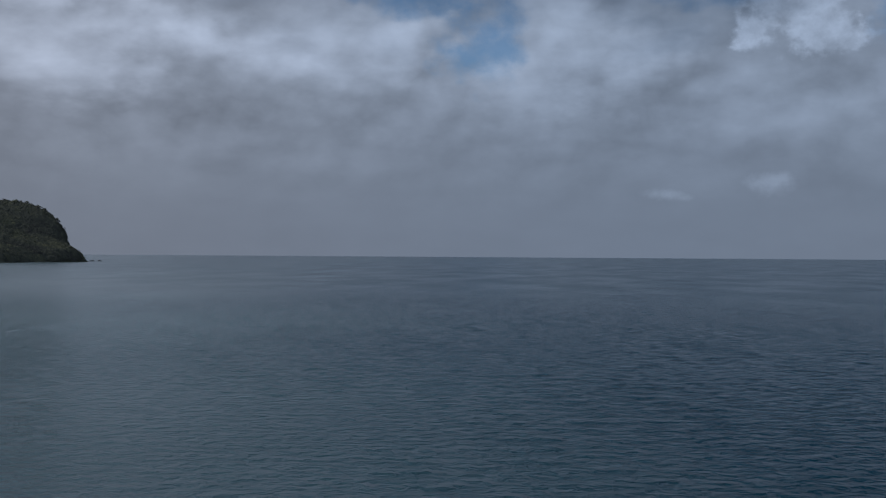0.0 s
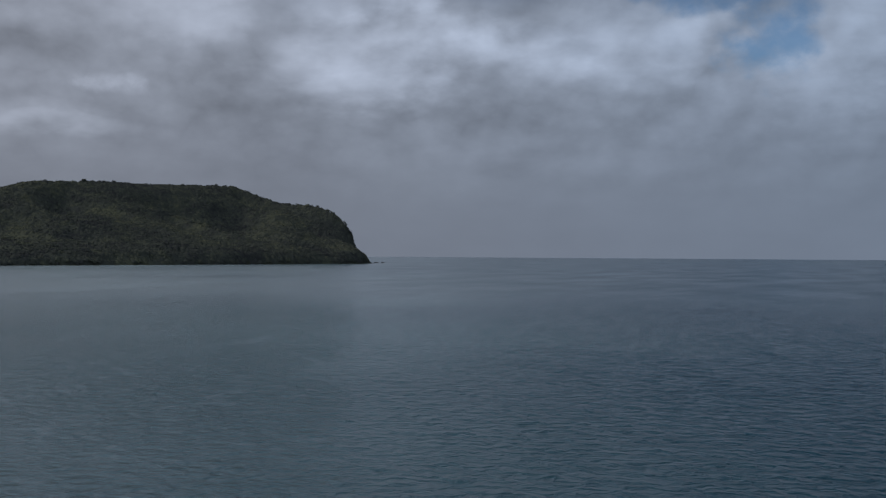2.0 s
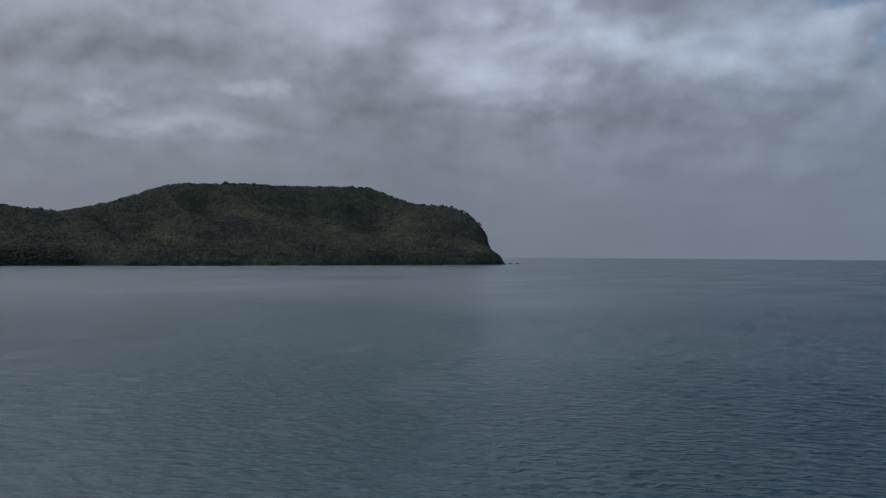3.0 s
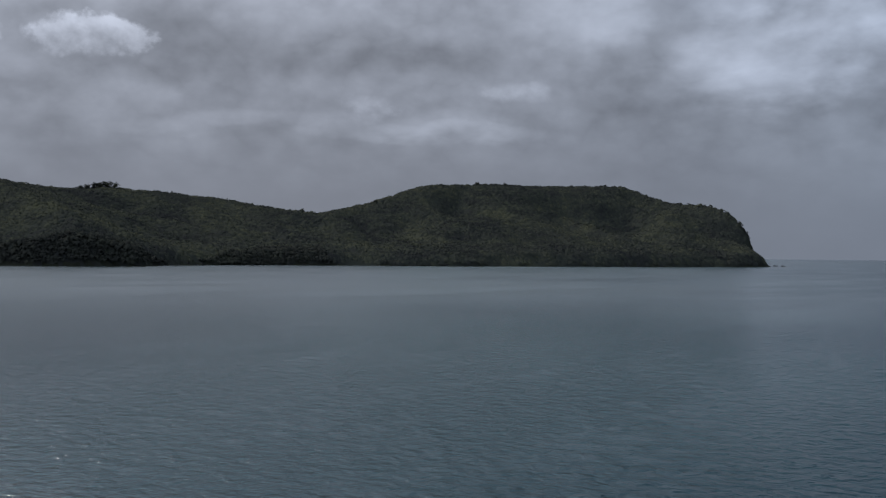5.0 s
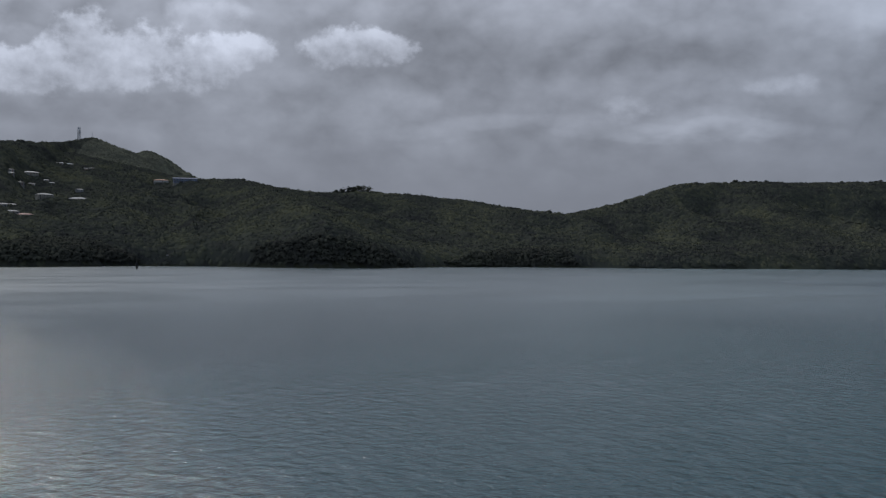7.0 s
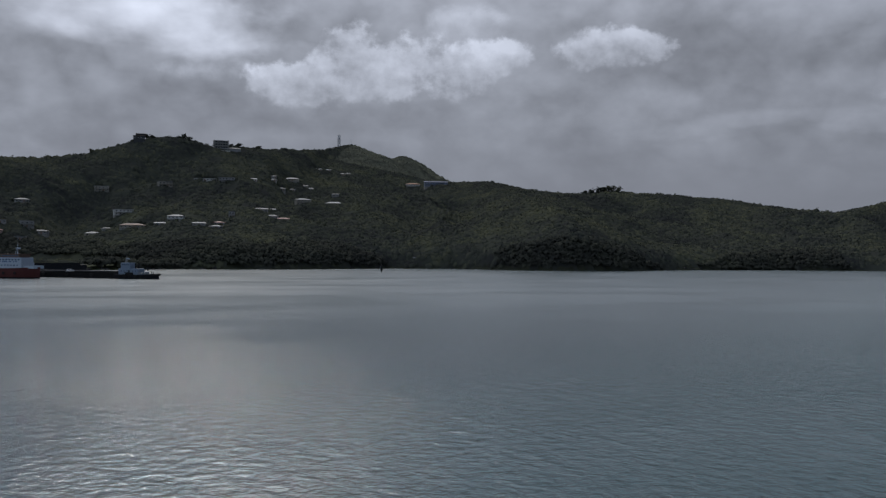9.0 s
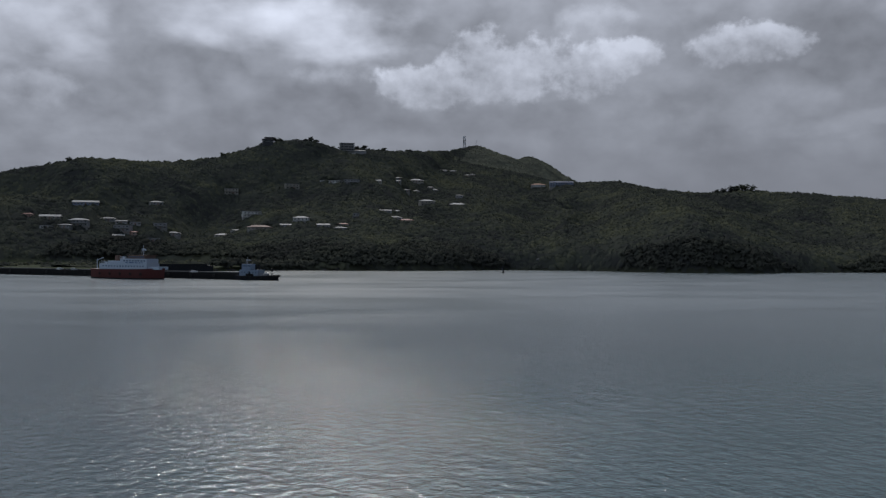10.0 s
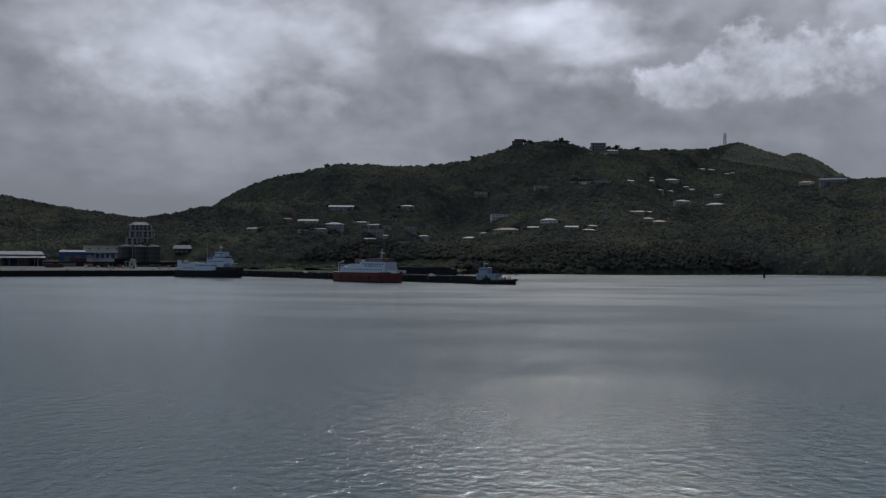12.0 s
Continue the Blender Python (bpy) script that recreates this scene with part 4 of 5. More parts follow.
def make_barge():
    s = thing("barge", pose(-792, -160, 0, 0, 0, 128), "black flat-topped barge moored by the shore", "barge")
    part("hull", boxes((-25, 25, -6, 6, -1, 4.2)), BLACK_HULL, s)
    part("coaming", boxes((-21, 21, -4.6, -4.4, 4.2, 5.4), (-21, 21, 4.4, 4.6, 4.2, 5.4), (-21, -20.8, -4.4, 4.4, 4.2, 5.4), (20.8, 21, -4.4, 4.4, 4.2, 5.4)), BLACK_HULL, s)
    for x in (-23, 23):
        for y in (-3, 3):
            part("bitt", tube(bmesh.new(), (x, y, 4.2), (x, y, 5.2), 0.2), STEEL, s)
    part("deck_hatch", boxes((-20, 20, -4.2, 4.2, 4.2, 4.6)), DARK_CONCRETE, s)


def make_beacon(name, x, y, h, label):
    s = thing(name, pose(x, y, 0), label, "beacon")
    part("post", tube(bmesh.new(), (0, 0, -5), (0, 0, h * 0.78), 0.75, 0.6, 12), BLACK_HULL, s)
    part("platform", tube(bmesh.new(), (0, 0, h * 0.78), (0, 0, h * 0.83), 0.95, 0.95, 12), BLACK_HULL, s)
    part("lantern", tube(tube(bmesh.new(), (0, 0, h * 0.83), (0, 0, h * 0.95), 0.32, 0.32, 10), (0, 0, h * 0.95), (0, 0, h), 0.45, 0.05, 10), RUBBER, s)
    part("ladder", boxes((-0.25, -0.2, -0.9, -0.84, -1, h * 0.8), (0.2, 0.25, -0.9, -0.84, -1, h * 0.8), *[(-0.2, 0.2, -0.89, -0.85, 0.2 + 0.4 * k, 0.24 + 0.4 * k) for k in range(8)]), STEEL, s)


make_quay()
make_pier()
make_red_ship()
make_white_ship()
make_tug()
make_barge()
make_beacon("channel_beacon", -848, 64, 5.2, "black round channel marker post standing in the water")
make_beacon("channel_marker", -832, -103, 2.2, "small dark marker post standing off the shore")

# ---- port yard ----
YARD = 3.4


TERRACE = 7.2


def make_terrace():
    base = slab([(-758, -470), (-775, -425), (-790, -390), (-822, -378), (-868, -432), (-850, -520), (-800, -520)][::-1], -0.5, TERRACE)
    bmesh.ops.recalc_face_normals(base, faces=base.faces[:])
    tagged(part("terrace", base, DARK_CONCRETE, None), "raised dark concrete terrace behind the quay", "terrace", kind="structure")


def yard_pose(x, y, turn, z=YARD):
    return pose(x, y, z, 0, 0, turn)


def make_transit_shed():
    s = thing("transit_shed", yard_pose(-747, -497, 134), "long open-sided port shed with two-tier cream roof", "warehouse")
    part("wall", boxes((-34, 34, 13.5, 14, 0, 8), (-34, -33.6, -14, 13.5, 0, 8), (33.6, 34, -4, 13.5, 0, 8)), WALLS["beige"], s)
    part("lower_roof", hip_roof(68, 28, 6.6, 2.6, 1.2, 66), ROOFS["pale"], s, "pale cream lower roof")
    part("clerestory", boxes((-33, 33, -7.5, 7.5, 7.6, 9.0)), WALLS["grey"], s)
    part("upper_roof", hip_roof(66, 15, 9.0, 2.6, 1.0, 64), ROOFS["pale"], s, "pale cream upper roof")
    post = mesh_of("post", boxes((-0.2, 0.2, -0.2, 0.2, 0, 6.4)), STEEL)
    for k in range(12):
        shared("post", post, s, pose(-33 + 6 * k, -13.6, 0))
    for x in (-20, 5):
        part("roller_door", boxes((x, x + 10, 12.9, 13.4, 0, 5)), BLUE, s)
    CLEAR.append((-747, -497, 45))


def make_blue_shed():
    s = thing("blue_shed", yard_pose(-797, -468, 132, TERRACE), "blue corrugated metal shed with a pale roof edge", "warehouse")
    part("wall", soft_box(-10, 10, -7, 7, 0, 7.4, 0.1), BLUE, s)
    part("cladding", boxes(*[(-9.8 + 0.8 * k, -9.5 + 0.8 * k, -7.08, -7.0, 0.2, 7.2) for k in range(25)]), BLUE, s, "blue corrugated sheet ribs")
    part("roof", hip_roof(20, 14, 7.4, 1.6, 0.5, 19), ROOFS["pale"], s)
    part("annex", soft_box(10, 16, -5, 5, 0, 4.6, 0.1), WALLS["blue"], s)
    for x in (-6, 2):
        part("roller_door", boxes((x, x + 4.5, -7.14, -7.02, 0, 4.5)), ROOFS["grey"], s)
    CLEAR.append((-797, -468, 18))


def make_mill_warehouse():
    s = thing("mill_warehouse", yard_pose(-830, -459, 130, TERRACE), "large beige mill warehouse with a blue and white windowed front", "warehouse")
    part("wall", soft_box(-20, 14, -9, 9, 0, 12.5, 0.12), WALLS["cream"], s)
    part("roof", boxes((-20.4, 14.4, -9.4, 9.4, 12.5, 13.1)), ROOFS["pale"], s)
    front = part("front", soft_box(-19, 6, -13, -9, 0, 7.5, 0.1), WALLS["white"], s, "white lower front with blue bays")
    bay = mesh_of("bay", boxes((-1.4, 1.4, -0.08, 0.03, 0, 3.6)), BLUE)
    for k in range(6):
        shared("bay", bay, front, pose(-17 + 4 * k, -13.02, 2.4))
    part("wing", soft_box(14, 26, -8, 8, 0, 13.4, 0.1), WALLS["beige"], s, "beige side wing")
    part("canopy", boxes((-19, 6, -15.5, -13, 6.6, 6.9)), ROOFS["grey"], s)
    for k in range(4):
        add_window(s, -15 + 7 * k, -9.03, 10.2)
    CLEAR.append((-828, -464, 34))


def make_silo(x, y):
    s = thing("silo", yard_pose(x, y, 20, TERRACE), "grey concrete storage silo with a shallow conical cap", "silo", "silos by the mill")
    part("body", tube(bmesh.new(), (0, 0, 0), (0, 0, 12.0), 5.2, n=28), SILO, s)
    part("cap", tube(bmesh.new(), (0, 0, 12.0), (0, 0, 13.6), 5.5, 0.8, 28), SILO, s)
    part("hoop", tube(tube(tube(bmesh.new(), (0, 0, 3), (0, 0, 3.3), 5.28, n=28), (0, 0, 6.5), (0, 0, 6.8), 5.28, n=28), (0, 0, 10), (0, 0, 10.3), 5.28, n=28), DARK_CONCRETE, s)
    part("ladder", boxes((4.9, 5.0, -1.6, -1.5, 0, 12), (4.9, 5.0, -1.0, -0.9, 0, 12), *[(4.92, 4.98, -1.5, -1.0, 0.5 * k + 0.4, 0.5 * k + 0.46) for k in range(22)]), STEEL, s)


def make_gatehouse():
    s = thing("gatehouse", yard_pose(-715, -343, 118), "small pale gatehouse with a flat overhanging roof", "gatehouse")
    part("wall", soft_box(-1.8, 2.4, -1.8, 1.8, 0, 4.6, 0.06), WALLS["cream"], s)
    part("roof", soft_box(-4.8, 3.4, -2.6, 2.6, 4.6, 5.1, 0.08), ROOFS["pale"], s)
    part("upper_room", soft_box(-1.2, 2.0, -1.5, 1.5, 5.1, 6.8, 0.06), WALLS["cream"], s)
    part("post", boxes((-4.5, -4.2, -2.3, -2.0, 0, 4.6)), CONCRETE, s)
    part("post", boxes((-4.5, -4.2, 2.0, 2.3, 0, 4.6)), CONCRETE, s)
    add_window(s, 0.3, -1.82, 3.0)
    shared("door", DOOR, s, pose(1.6, -1.82, 0))


def make_open_shed():
    z = float(height(-868, -413))
    s = thing("roof_shed", pose(-868, -413, z - 0.5, 0, 0, 118), "small shed under a broad white metal roof", "shed")
    part("wall", soft_box(-6, 6, -3.5, 3.5, 0, 4.0, 0.06), SILO, s)
    part("roof", hip_roof(13.5, 8, 4.0, 3.0, 0.9, 13), ROOFS["pale"], s)
    shared("door", DOOR, s, pose(0, -3.52, 0.3))
    add_window(s, -3.5, -3.53, 2.2)
    add_window(s, 3.5, -3.53, 2.2)
    CLEAR.append((-868, -413, 14))
    CLEAR.append((-850, -403, 12))


def make_flood_mast(x, y, h):
    s = thing("floodlight_mast", yard_pose(x, y, 120), "tall thin grey floodlight mast on the quay", "light mast")
    part("pole", tube(bmesh.new(), (0, 0, 0), (0, 0, h), 0.2, 0.1, 10), STEEL, s)
    part("crossbar", boxes((-1.8, 1.8, -0.1, 0.1, h - 0.5, h - 0.3)), STEEL, s)
    lamp = mesh_of("floodlight", boxes((-0.3, 0.3, -0.25, 0.15, -0.25, 0.25)), STEEL)
    for k in range(4):
        shared("floodlight", lamp, s, pose(-1.5 + k, -0.2, h - 0.1, 20, 0, 0))


def container_mesh(length, mat):
    rows = [(-length / 2, length / 2, -1.22, 1.22, 0, 2.6)]
    n = int(length / 0.5)
    for k in range(n):
        x = -length / 2 + 0.25 + k * (length - 0.5) / (n - 1)
        rows += [(x - 0.1, x + 0.1, -1.27, -1.22, 0.15, 2.45), (x - 0.1, x + 0.1, 1.22, 1.27, 0.15, 2.45)]
    for x in (-length / 2, length / 2 - 0.12):
        rows += [(x, x + 0.12, -1.29, -1.27, 0, 2.6), (x, x + 0.12, 1.27, 1.29, 0, 2.6)]
    return boxes(*rows)


def make_container(x, y, turn, length, mat, colour, z=YARD):
    s = thing("shipping_container", yard_pose(x, y, turn, z), "%s ribbed steel shipping container in the port yard" % colour, "container", "containers in the yard")
    part("body", container_mesh(length, mat), mat, s)
    part("end_door", boxes((length / 2, length / 2 + 0.06, -1.1, -0.02, 0.1, 2.5), (length / 2, length / 2 + 0.06, 0.02, 1.1, 0.1, 2.5)), mat, s)
    part("lock_rod", boxes(*[(length / 2 + 0.06, length / 2 + 0.1, a, a + 0.04, 0.1, 2.5) for a in (-0.7, -0.3, 0.3, 0.7)]), STEEL, s)


CAR_PAINT = {"white": paint("white_car_paint", (0.75, 0.75, 0.75), 0.25, 0.0, 0.05, 0.5), "silver": paint("silver_car_paint", (0.45, 0.46, 0.48), 0.3, 0.5, 0.05, 0.5),
             "dark": paint("dark_car_paint", (0.03, 0.035, 0.045), 0.25, 0.0, 0.05, 0.5), "red": paint("red_car_paint", (0.30, 0.03, 0.03), 0.3, 0.0, 0.05, 0.5)}
WHEEL = mesh_of("wheel", tube(bmesh.new(), (0, -0.11, 0), (0, 0.11, 0), 0.33, n=14), RUBBER)
RIM = mesh_of("rim", tube(bmesh.new(), (0, -0.13, 0), (0, 0.13, 0), 0.2, n=10), STEEL)


def make_car(x, y, turn, colour, van=False, z=YARD):
    s = thing("van" if van else "car", yard_pose(x, y, turn, z), "%s %s parked on the quay" % (colour, "van" if van else "hatchback"), "van" if van else "car", "vehicles on the quay")
    h = 2.0 if van else 1.45
    body = soft_box(-2.1, 2.1, -0.85, 0.85, 0.28, 0.95, 0.12)
    part("body", body, CAR_PAINT[colour], s)
    cab = bmesh.new()
    box(cab, -2.0 if van else -1.6, 1.2 if van else 0.9, -0.8, 0.8, 0.93, h, 0.22)
    part("cabin", cab, CAR_PAINT[colour], s)
    part("side_window", boxes((-1.2, 0.6, -0.78, -0.70, 1.0, h - 0.2), (-1.2, 0.6, 0.70, 0.78, 1.0, h - 0.2)), GLASS, s)
    part("windscreen", boxes((0.82 if not van else 1.1, 0.9 if not van else 1.18, -0.6, 0.6, 1.0, h - 0.22)), GLASS, s)
    part("bumper", boxes((2.08, 2.2, -0.8, 0.8, 0.3, 0.55), (-2.2, -2.08, -0.8, 0.8, 0.3, 0.55)), RUBBER, s)
    for wx in (-1.3, 1.3):
        for wy in (-0.78, 0.78):
            w = shared("wheel", WHEEL, s, pose(wx, wy, 0.33))
            shared("rim", RIM, w)


make_terrace()
make_transit_shed()
make_blue_shed()
make_mill_warehouse()
for sx, sy in ((-797.5, -416), (-804.5, -407.5), (-811.5, -399)):
    make_silo(sx, sy)
make_gatehouse()
make_open_shed()
make_flood_mast(-719, -430, 27)
make_container(-716, -412, 134, 12.2, MAROON, "dull red")
for cx, cy, ct, cl, cm, cn in ((-748, -447, 130, 6.1, BLUE, "blue"), (-757, -437, 140, 12.2, ROOFS["grey"], "grey"), (-768, -424, 125, 6.1, WALLS["beige"], "beige"),
                               (-772, -440, 134, 12.2, MAROON, "dull red"), (-743, -405, 128, 6.1, ROOFS["brown"], "brown"), (-757, -402, 120, 12.2, BLACK_HULL, "black"),
                               (-781, -405, 128, 12.2, DARK_CONCRETE, "dark grey")):
    make_container(cx, cy, ct, cl, cm, cn, TERRACE if cx < -764 else YARD)
for vx, vy, vt, vc, vv in ((-722, -318, 40, "white", True), (-725, -314, 44, "white", False), (-728, -310, 38, "white", True), (-719, -323, 42, "silver", False),
                           (-731, -306, 48, "white", False), (-705, -352, 130, "silver", False), (-732, -398, 20, "white", False), (-737, -391, 24, "silver", False),
                           (-742, -386, 30, "white", True), (-728, -376, 120, "dark", False), (-738, -372, 120, "red", False), (-748, -378, 25, "silver", True)):
    make_car(vx, vy, vt, vc, vv)
for k, (vx, vc) in enumerate(((92, "white"), (104, "silver"), (196, "white"))):
    p = PIER_A + PIER_WAY * vx - PIER_OUT * 4.0
    make_car(p.x, p.y, PIER_TURN, vc, False, 2.9)

# ---- houses on the port hill ----
FACING = 107


def make_house(x, y, w, storeys, wall, roof, style="hip", turn=0, sink=0.1, name="house"):
    """A hillside house: plinth, walls, windows, door, gallery and roof."""
    w *= 0.92
    depth = min(max(w * 0.62, 6.0), 11.0)
    t = radians(FACING + turn)
    z = float(height(x + math.sin(t) * depth * 0.3, y - math.cos(t) * depth * 0.3))
    colours = {"pale": "pale metal", "grey": "grey metal", "red": "faded red", "orange": "orange tiled", "brown": "brown", "blue": "blue metal"}
    kind = {"hip": "hipped", "gable": "gabled", "flat": "flat"}[style]
    s = thing(name, pose(x, y, z - sink, 0, 0, FACING + turn), "%s %s house with %s %s roof among trees" % (
        {1: "low", 2: "two-storey"}[storeys], wall, colours[roof], kind), "house", "houses on the port hill")
    h = 2.9 * storeys + 0.6
    body = part("wall", boxes((-w / 2, w / 2, -depth / 2, depth / 2, 0.6, h)), WALLS[wall], s)
    part("plinth", boxes((-w / 2 - 0.1, w / 2 + 0.1, -depth / 2 - 0.1, depth / 2 + 0.1, -4, 0.62)), CONCRETE, s)
    if style == "flat":
        part("roof", boxes((-w / 2 - 0.4, w / 2 + 0.4, -depth / 2 - 0.4, depth / 2 + 0.4, h, h + 0.35)), ROOFS[roof], s)
    else:
        part("roof", hip_roof(w, depth, h, depth * 0.17, 0.8, None if style == "hip" else w + 0.8), ROOFS[roof], s)
    n = max(2, int(w / 3.2))
    for level in range(storeys):
        for k in range(n):
            wx = -w / 2 + w * (k + 0.5) / n
            if level == 0 and k == n // 2:
                shared("door", DOOR, s, pose(wx, -depth / 2 - 0.03, 0.62))
            else:
                add_window(s, wx, -depth / 2 - 0.03, 0.6 + 2.9 * level + 1.6)
        for side, a in ((-1, -90), (1, 90)):
            add_window(s, side * (w / 2 + 0.03), 0, 0.6 + 2.9 * level + 1.6, a)
    if storeys > 1:
        floor = 3.4
        g = part("balcony", boxes((-w / 2, w / 2, -depth / 2 - 1.8, -depth / 2 - 0.02, floor, floor + 0.2)), CONCRETE, s)
        part("balustrade", boxes((-w / 2, w / 2, -depth / 2 - 1.8, -depth / 2 - 1.7, floor + 0.2, floor + 1.1)), WALLS[wall], g)
        post = mesh_of("post", boxes((0, 0.25, -depth / 2 - 1.8, -depth / 2 - 1.55, 0, floor)), CONCRETE)
        for k in range(5):
            shared("post", post, g, pose(-w / 2 + (w - 0.25) * k / 4, 0, 0))
    for k in (-1, 0, 1):
        a = k * max(w / 2 - depth * 0.45, 0)
        # the plot is cut into the slope behind; trees stand close in front
        CLEAR.append((x + math.cos(t) * a - math.sin(t) * 2.0, y + math.sin(t) * a + math.cos(t) * 2.0, depth * 0.5 + 0.6))


LOWER = [
    (-952, -396, 10.6, 1, "grey", "pale", "gable"), (-996, -385, 8.8, 1, "pink", "red", "hip"), (-1009, -370, 19.8, 1, "beige", "pale", "gable"),
    (-980, -358, 13.3, 1, "white", "pale", "flat"), (-987, -344, 11.2, 1, "grey", "grey", "hip"), (-1007, -341, 18.4, 2, "grey", "pale", "hip"),
    (-1066, -364, 26.5, 1, "blue", "pale", "gable"), (-1113, -312, 14.7, 1, "grey", "pale", "hip"), (-1051, -334, 15.7, 1, "grey", "grey", "hip"),
    (-1038, -314, 11, 1, "grey", "grey", "gable"), (-1044, -303, 11, 1, "grey", "pale", "flat"), (-1024, -306, 16.2, 2, "grey", "grey", "flat"),
    (-1024, -298, 10.8, 1, "pink", "red", "gable"), (-1008, -303, 10.7, 1, "grey", "pale", "gable"), (-1053, -282, 13.2, 2, "grey", "pale", "flat"),
    (-1058, -271, 14.3, 1, "grey", "grey", "hip"), (-1022, -275, 10.7, 1, "grey", "pale", "flat"), (-1045, -217, 15.5, 1, "beige", "pale", "hip"),
]
MIDDLE = [
    (-1102, -223, 10.1, 1, "grey", "grey", "hip"), (-1041, -179, 24.1, 1, "beige", "brown", "hip"), (-1041, -154, 10.4, 1, "grey", "pale", "gable"),
    (-1130, -216, 20.2, 2, "white", "pale", "flat"), (-1060, -144, 15.9, 2, "white", "pale", "hip"), (-1042, -118, 12.4, 1, "grey", "pale", "gable"),
    (-1059, -103, 9.9, 1, "grey", "red", "hip"), (-1042, -102, 11.3, 1, "grey", "pale", "hip"), (-1096, -99, 6, 2, "grey", "grey", "flat"),
    (-1134, -77, 12.9, 1, "grey", "grey", "gable"), (-1151, -69, 5.1, 1, "white", "pale", "gable"), (-1108, -62, 14.1, 1, "grey", "grey", "hip"),
    (-1102, -50, 15.1, 1, "beige", "red", "hip"), (-1194, -260, 16.1, 2, "beige", "grey", "flat"), (-1229, -202, 16.3, 2, "beige", "grey", "flat"),
]
UPPER = [
    (-1252, -162, 26.6, 1, "white", "pale", "flat"), (-1246, -137, 18.8, 2, "grey", "grey", "flat"), (-1275, -112, 6.4, 1, "white", "pale", "gable"),
    (-1323, -98, 6.6, 1, "grey", "grey", "hip"), (-1311, -96, 8.6, 1, "grey", "pale", "hip"), (-1382, -85, 18.8, 1, "beige", "pale", "hip"),
    (-1309, -86, 9.2, 1, "grey", "grey", "hip"), (-1347, -80, 8.8, 1, "white", "grey", "hip"), (-1373, -66, 5.5, 1, "grey", "grey", "gable"),
    (-1370, -60, 6.2, 1, "grey", "pale", "gable"), (-1243, -51, 17.3, 2, "beige", "pale", "hip"), (-1268, -19, 20.7, 1, "beige", "pale", "hip"),
    (-1319, -23, 9.2, 2, "grey", "grey", "hip"), (-1500, -67, 9.9, 1, "grey", "pale", "gable"), (-1526, -58, 10, 1, "grey", "pale", "gable"),
    (-1501, -35, 8.3, 1, "beige", "grey", "gable"), (-1514, -28, 7.6, 1, "beige", "grey", "hip"),
]
for row in (LOWER, MIDDLE, UPPER):
    for k, (hx, hy, hw, hs, hc, hr, style) in enumerate(row):
        make_house(hx, hy, hw, hs, hc, hr, style, ((k * 37) % 29) - 14)
make_house(-1527, 62, 21, 2, "white", "orange", "hip", -14)
make_house(-1506, 94, 34, 2, "blue", "blue", "gable", -12)
make_house(-1424, 292, 20, 1, "grey", "grey", "flat", -18)


def make_hill_villa():
    x, y = -884, -470
    z = float(height(x, y))
    s = thing("villa", pose(x, y, min(z, 20.6), 0, 0, 128), "tall pale grey villa in three stepped storeys with white gabled roofs", "house")
    part("wall", boxes((-12, 12, -7, 7, -14, 6.6), (-9, 11, -6, 6, 6.6, 12.8), (-8.5, 10.5, -5.5, 5.5, 12.8, 18.0)), WALLS["grey"], s)
    part("roof", hip_roof(17.5, 9.5, 18.0, 3.0, 1.0, 9), ROOFS["pale"], s)
    part("porch_roof", hip_roof(8, 11, 18.1, 2.6, 0.8, 0.5), ROOFS["pale"], s)
    part("wing_roof", boxes((-12.4, -8.6, -6, 6, 16.6, 17.0)), ROOFS["pale"], s)
    part("balcony", boxes((-12, 12.5, -9, -7.02, 6.4, 6.7), (-12, 12.5, -9, -8.9, 6.7, 7.6)), CONCRETE, s)
    part("balcony", boxes((-9, 12.5, -8, -6.02, 12.6, 12.9), (-9, 12.5, -8, -7.9, 12.9, 13.8)), CONCRETE, s)
    part("column", boxes(*[(-11.8 + 6 * k, -11.4 + 6 * k, -8.9, -8.5, -6, 6.4) for k in range(5)], *[(-8.8 + 5.2 * k, -8.4 + 5.2 * k, -7.9, -7.5, 6.7, 12.6) for k in range(5)]), WALLS["white"], s)
    bay = mesh_of("window", boxes((-1.3, 1.3, -0.05, 0.03, -1.1, 1.1)), GLASS)
    for level, (w, yy) in enumerate(((22, -7.03), (18, -6.03), (17, -5.53))):
        for k in range(5):
            for dz in (2.4, 5.0):
                shared("window", bay, s, pose(-w / 2 + w * (k + 0.5) / 5 + (1 if level else 0), yy, dz + 6.2 * level))
    CLEAR.append((x, y, 11))


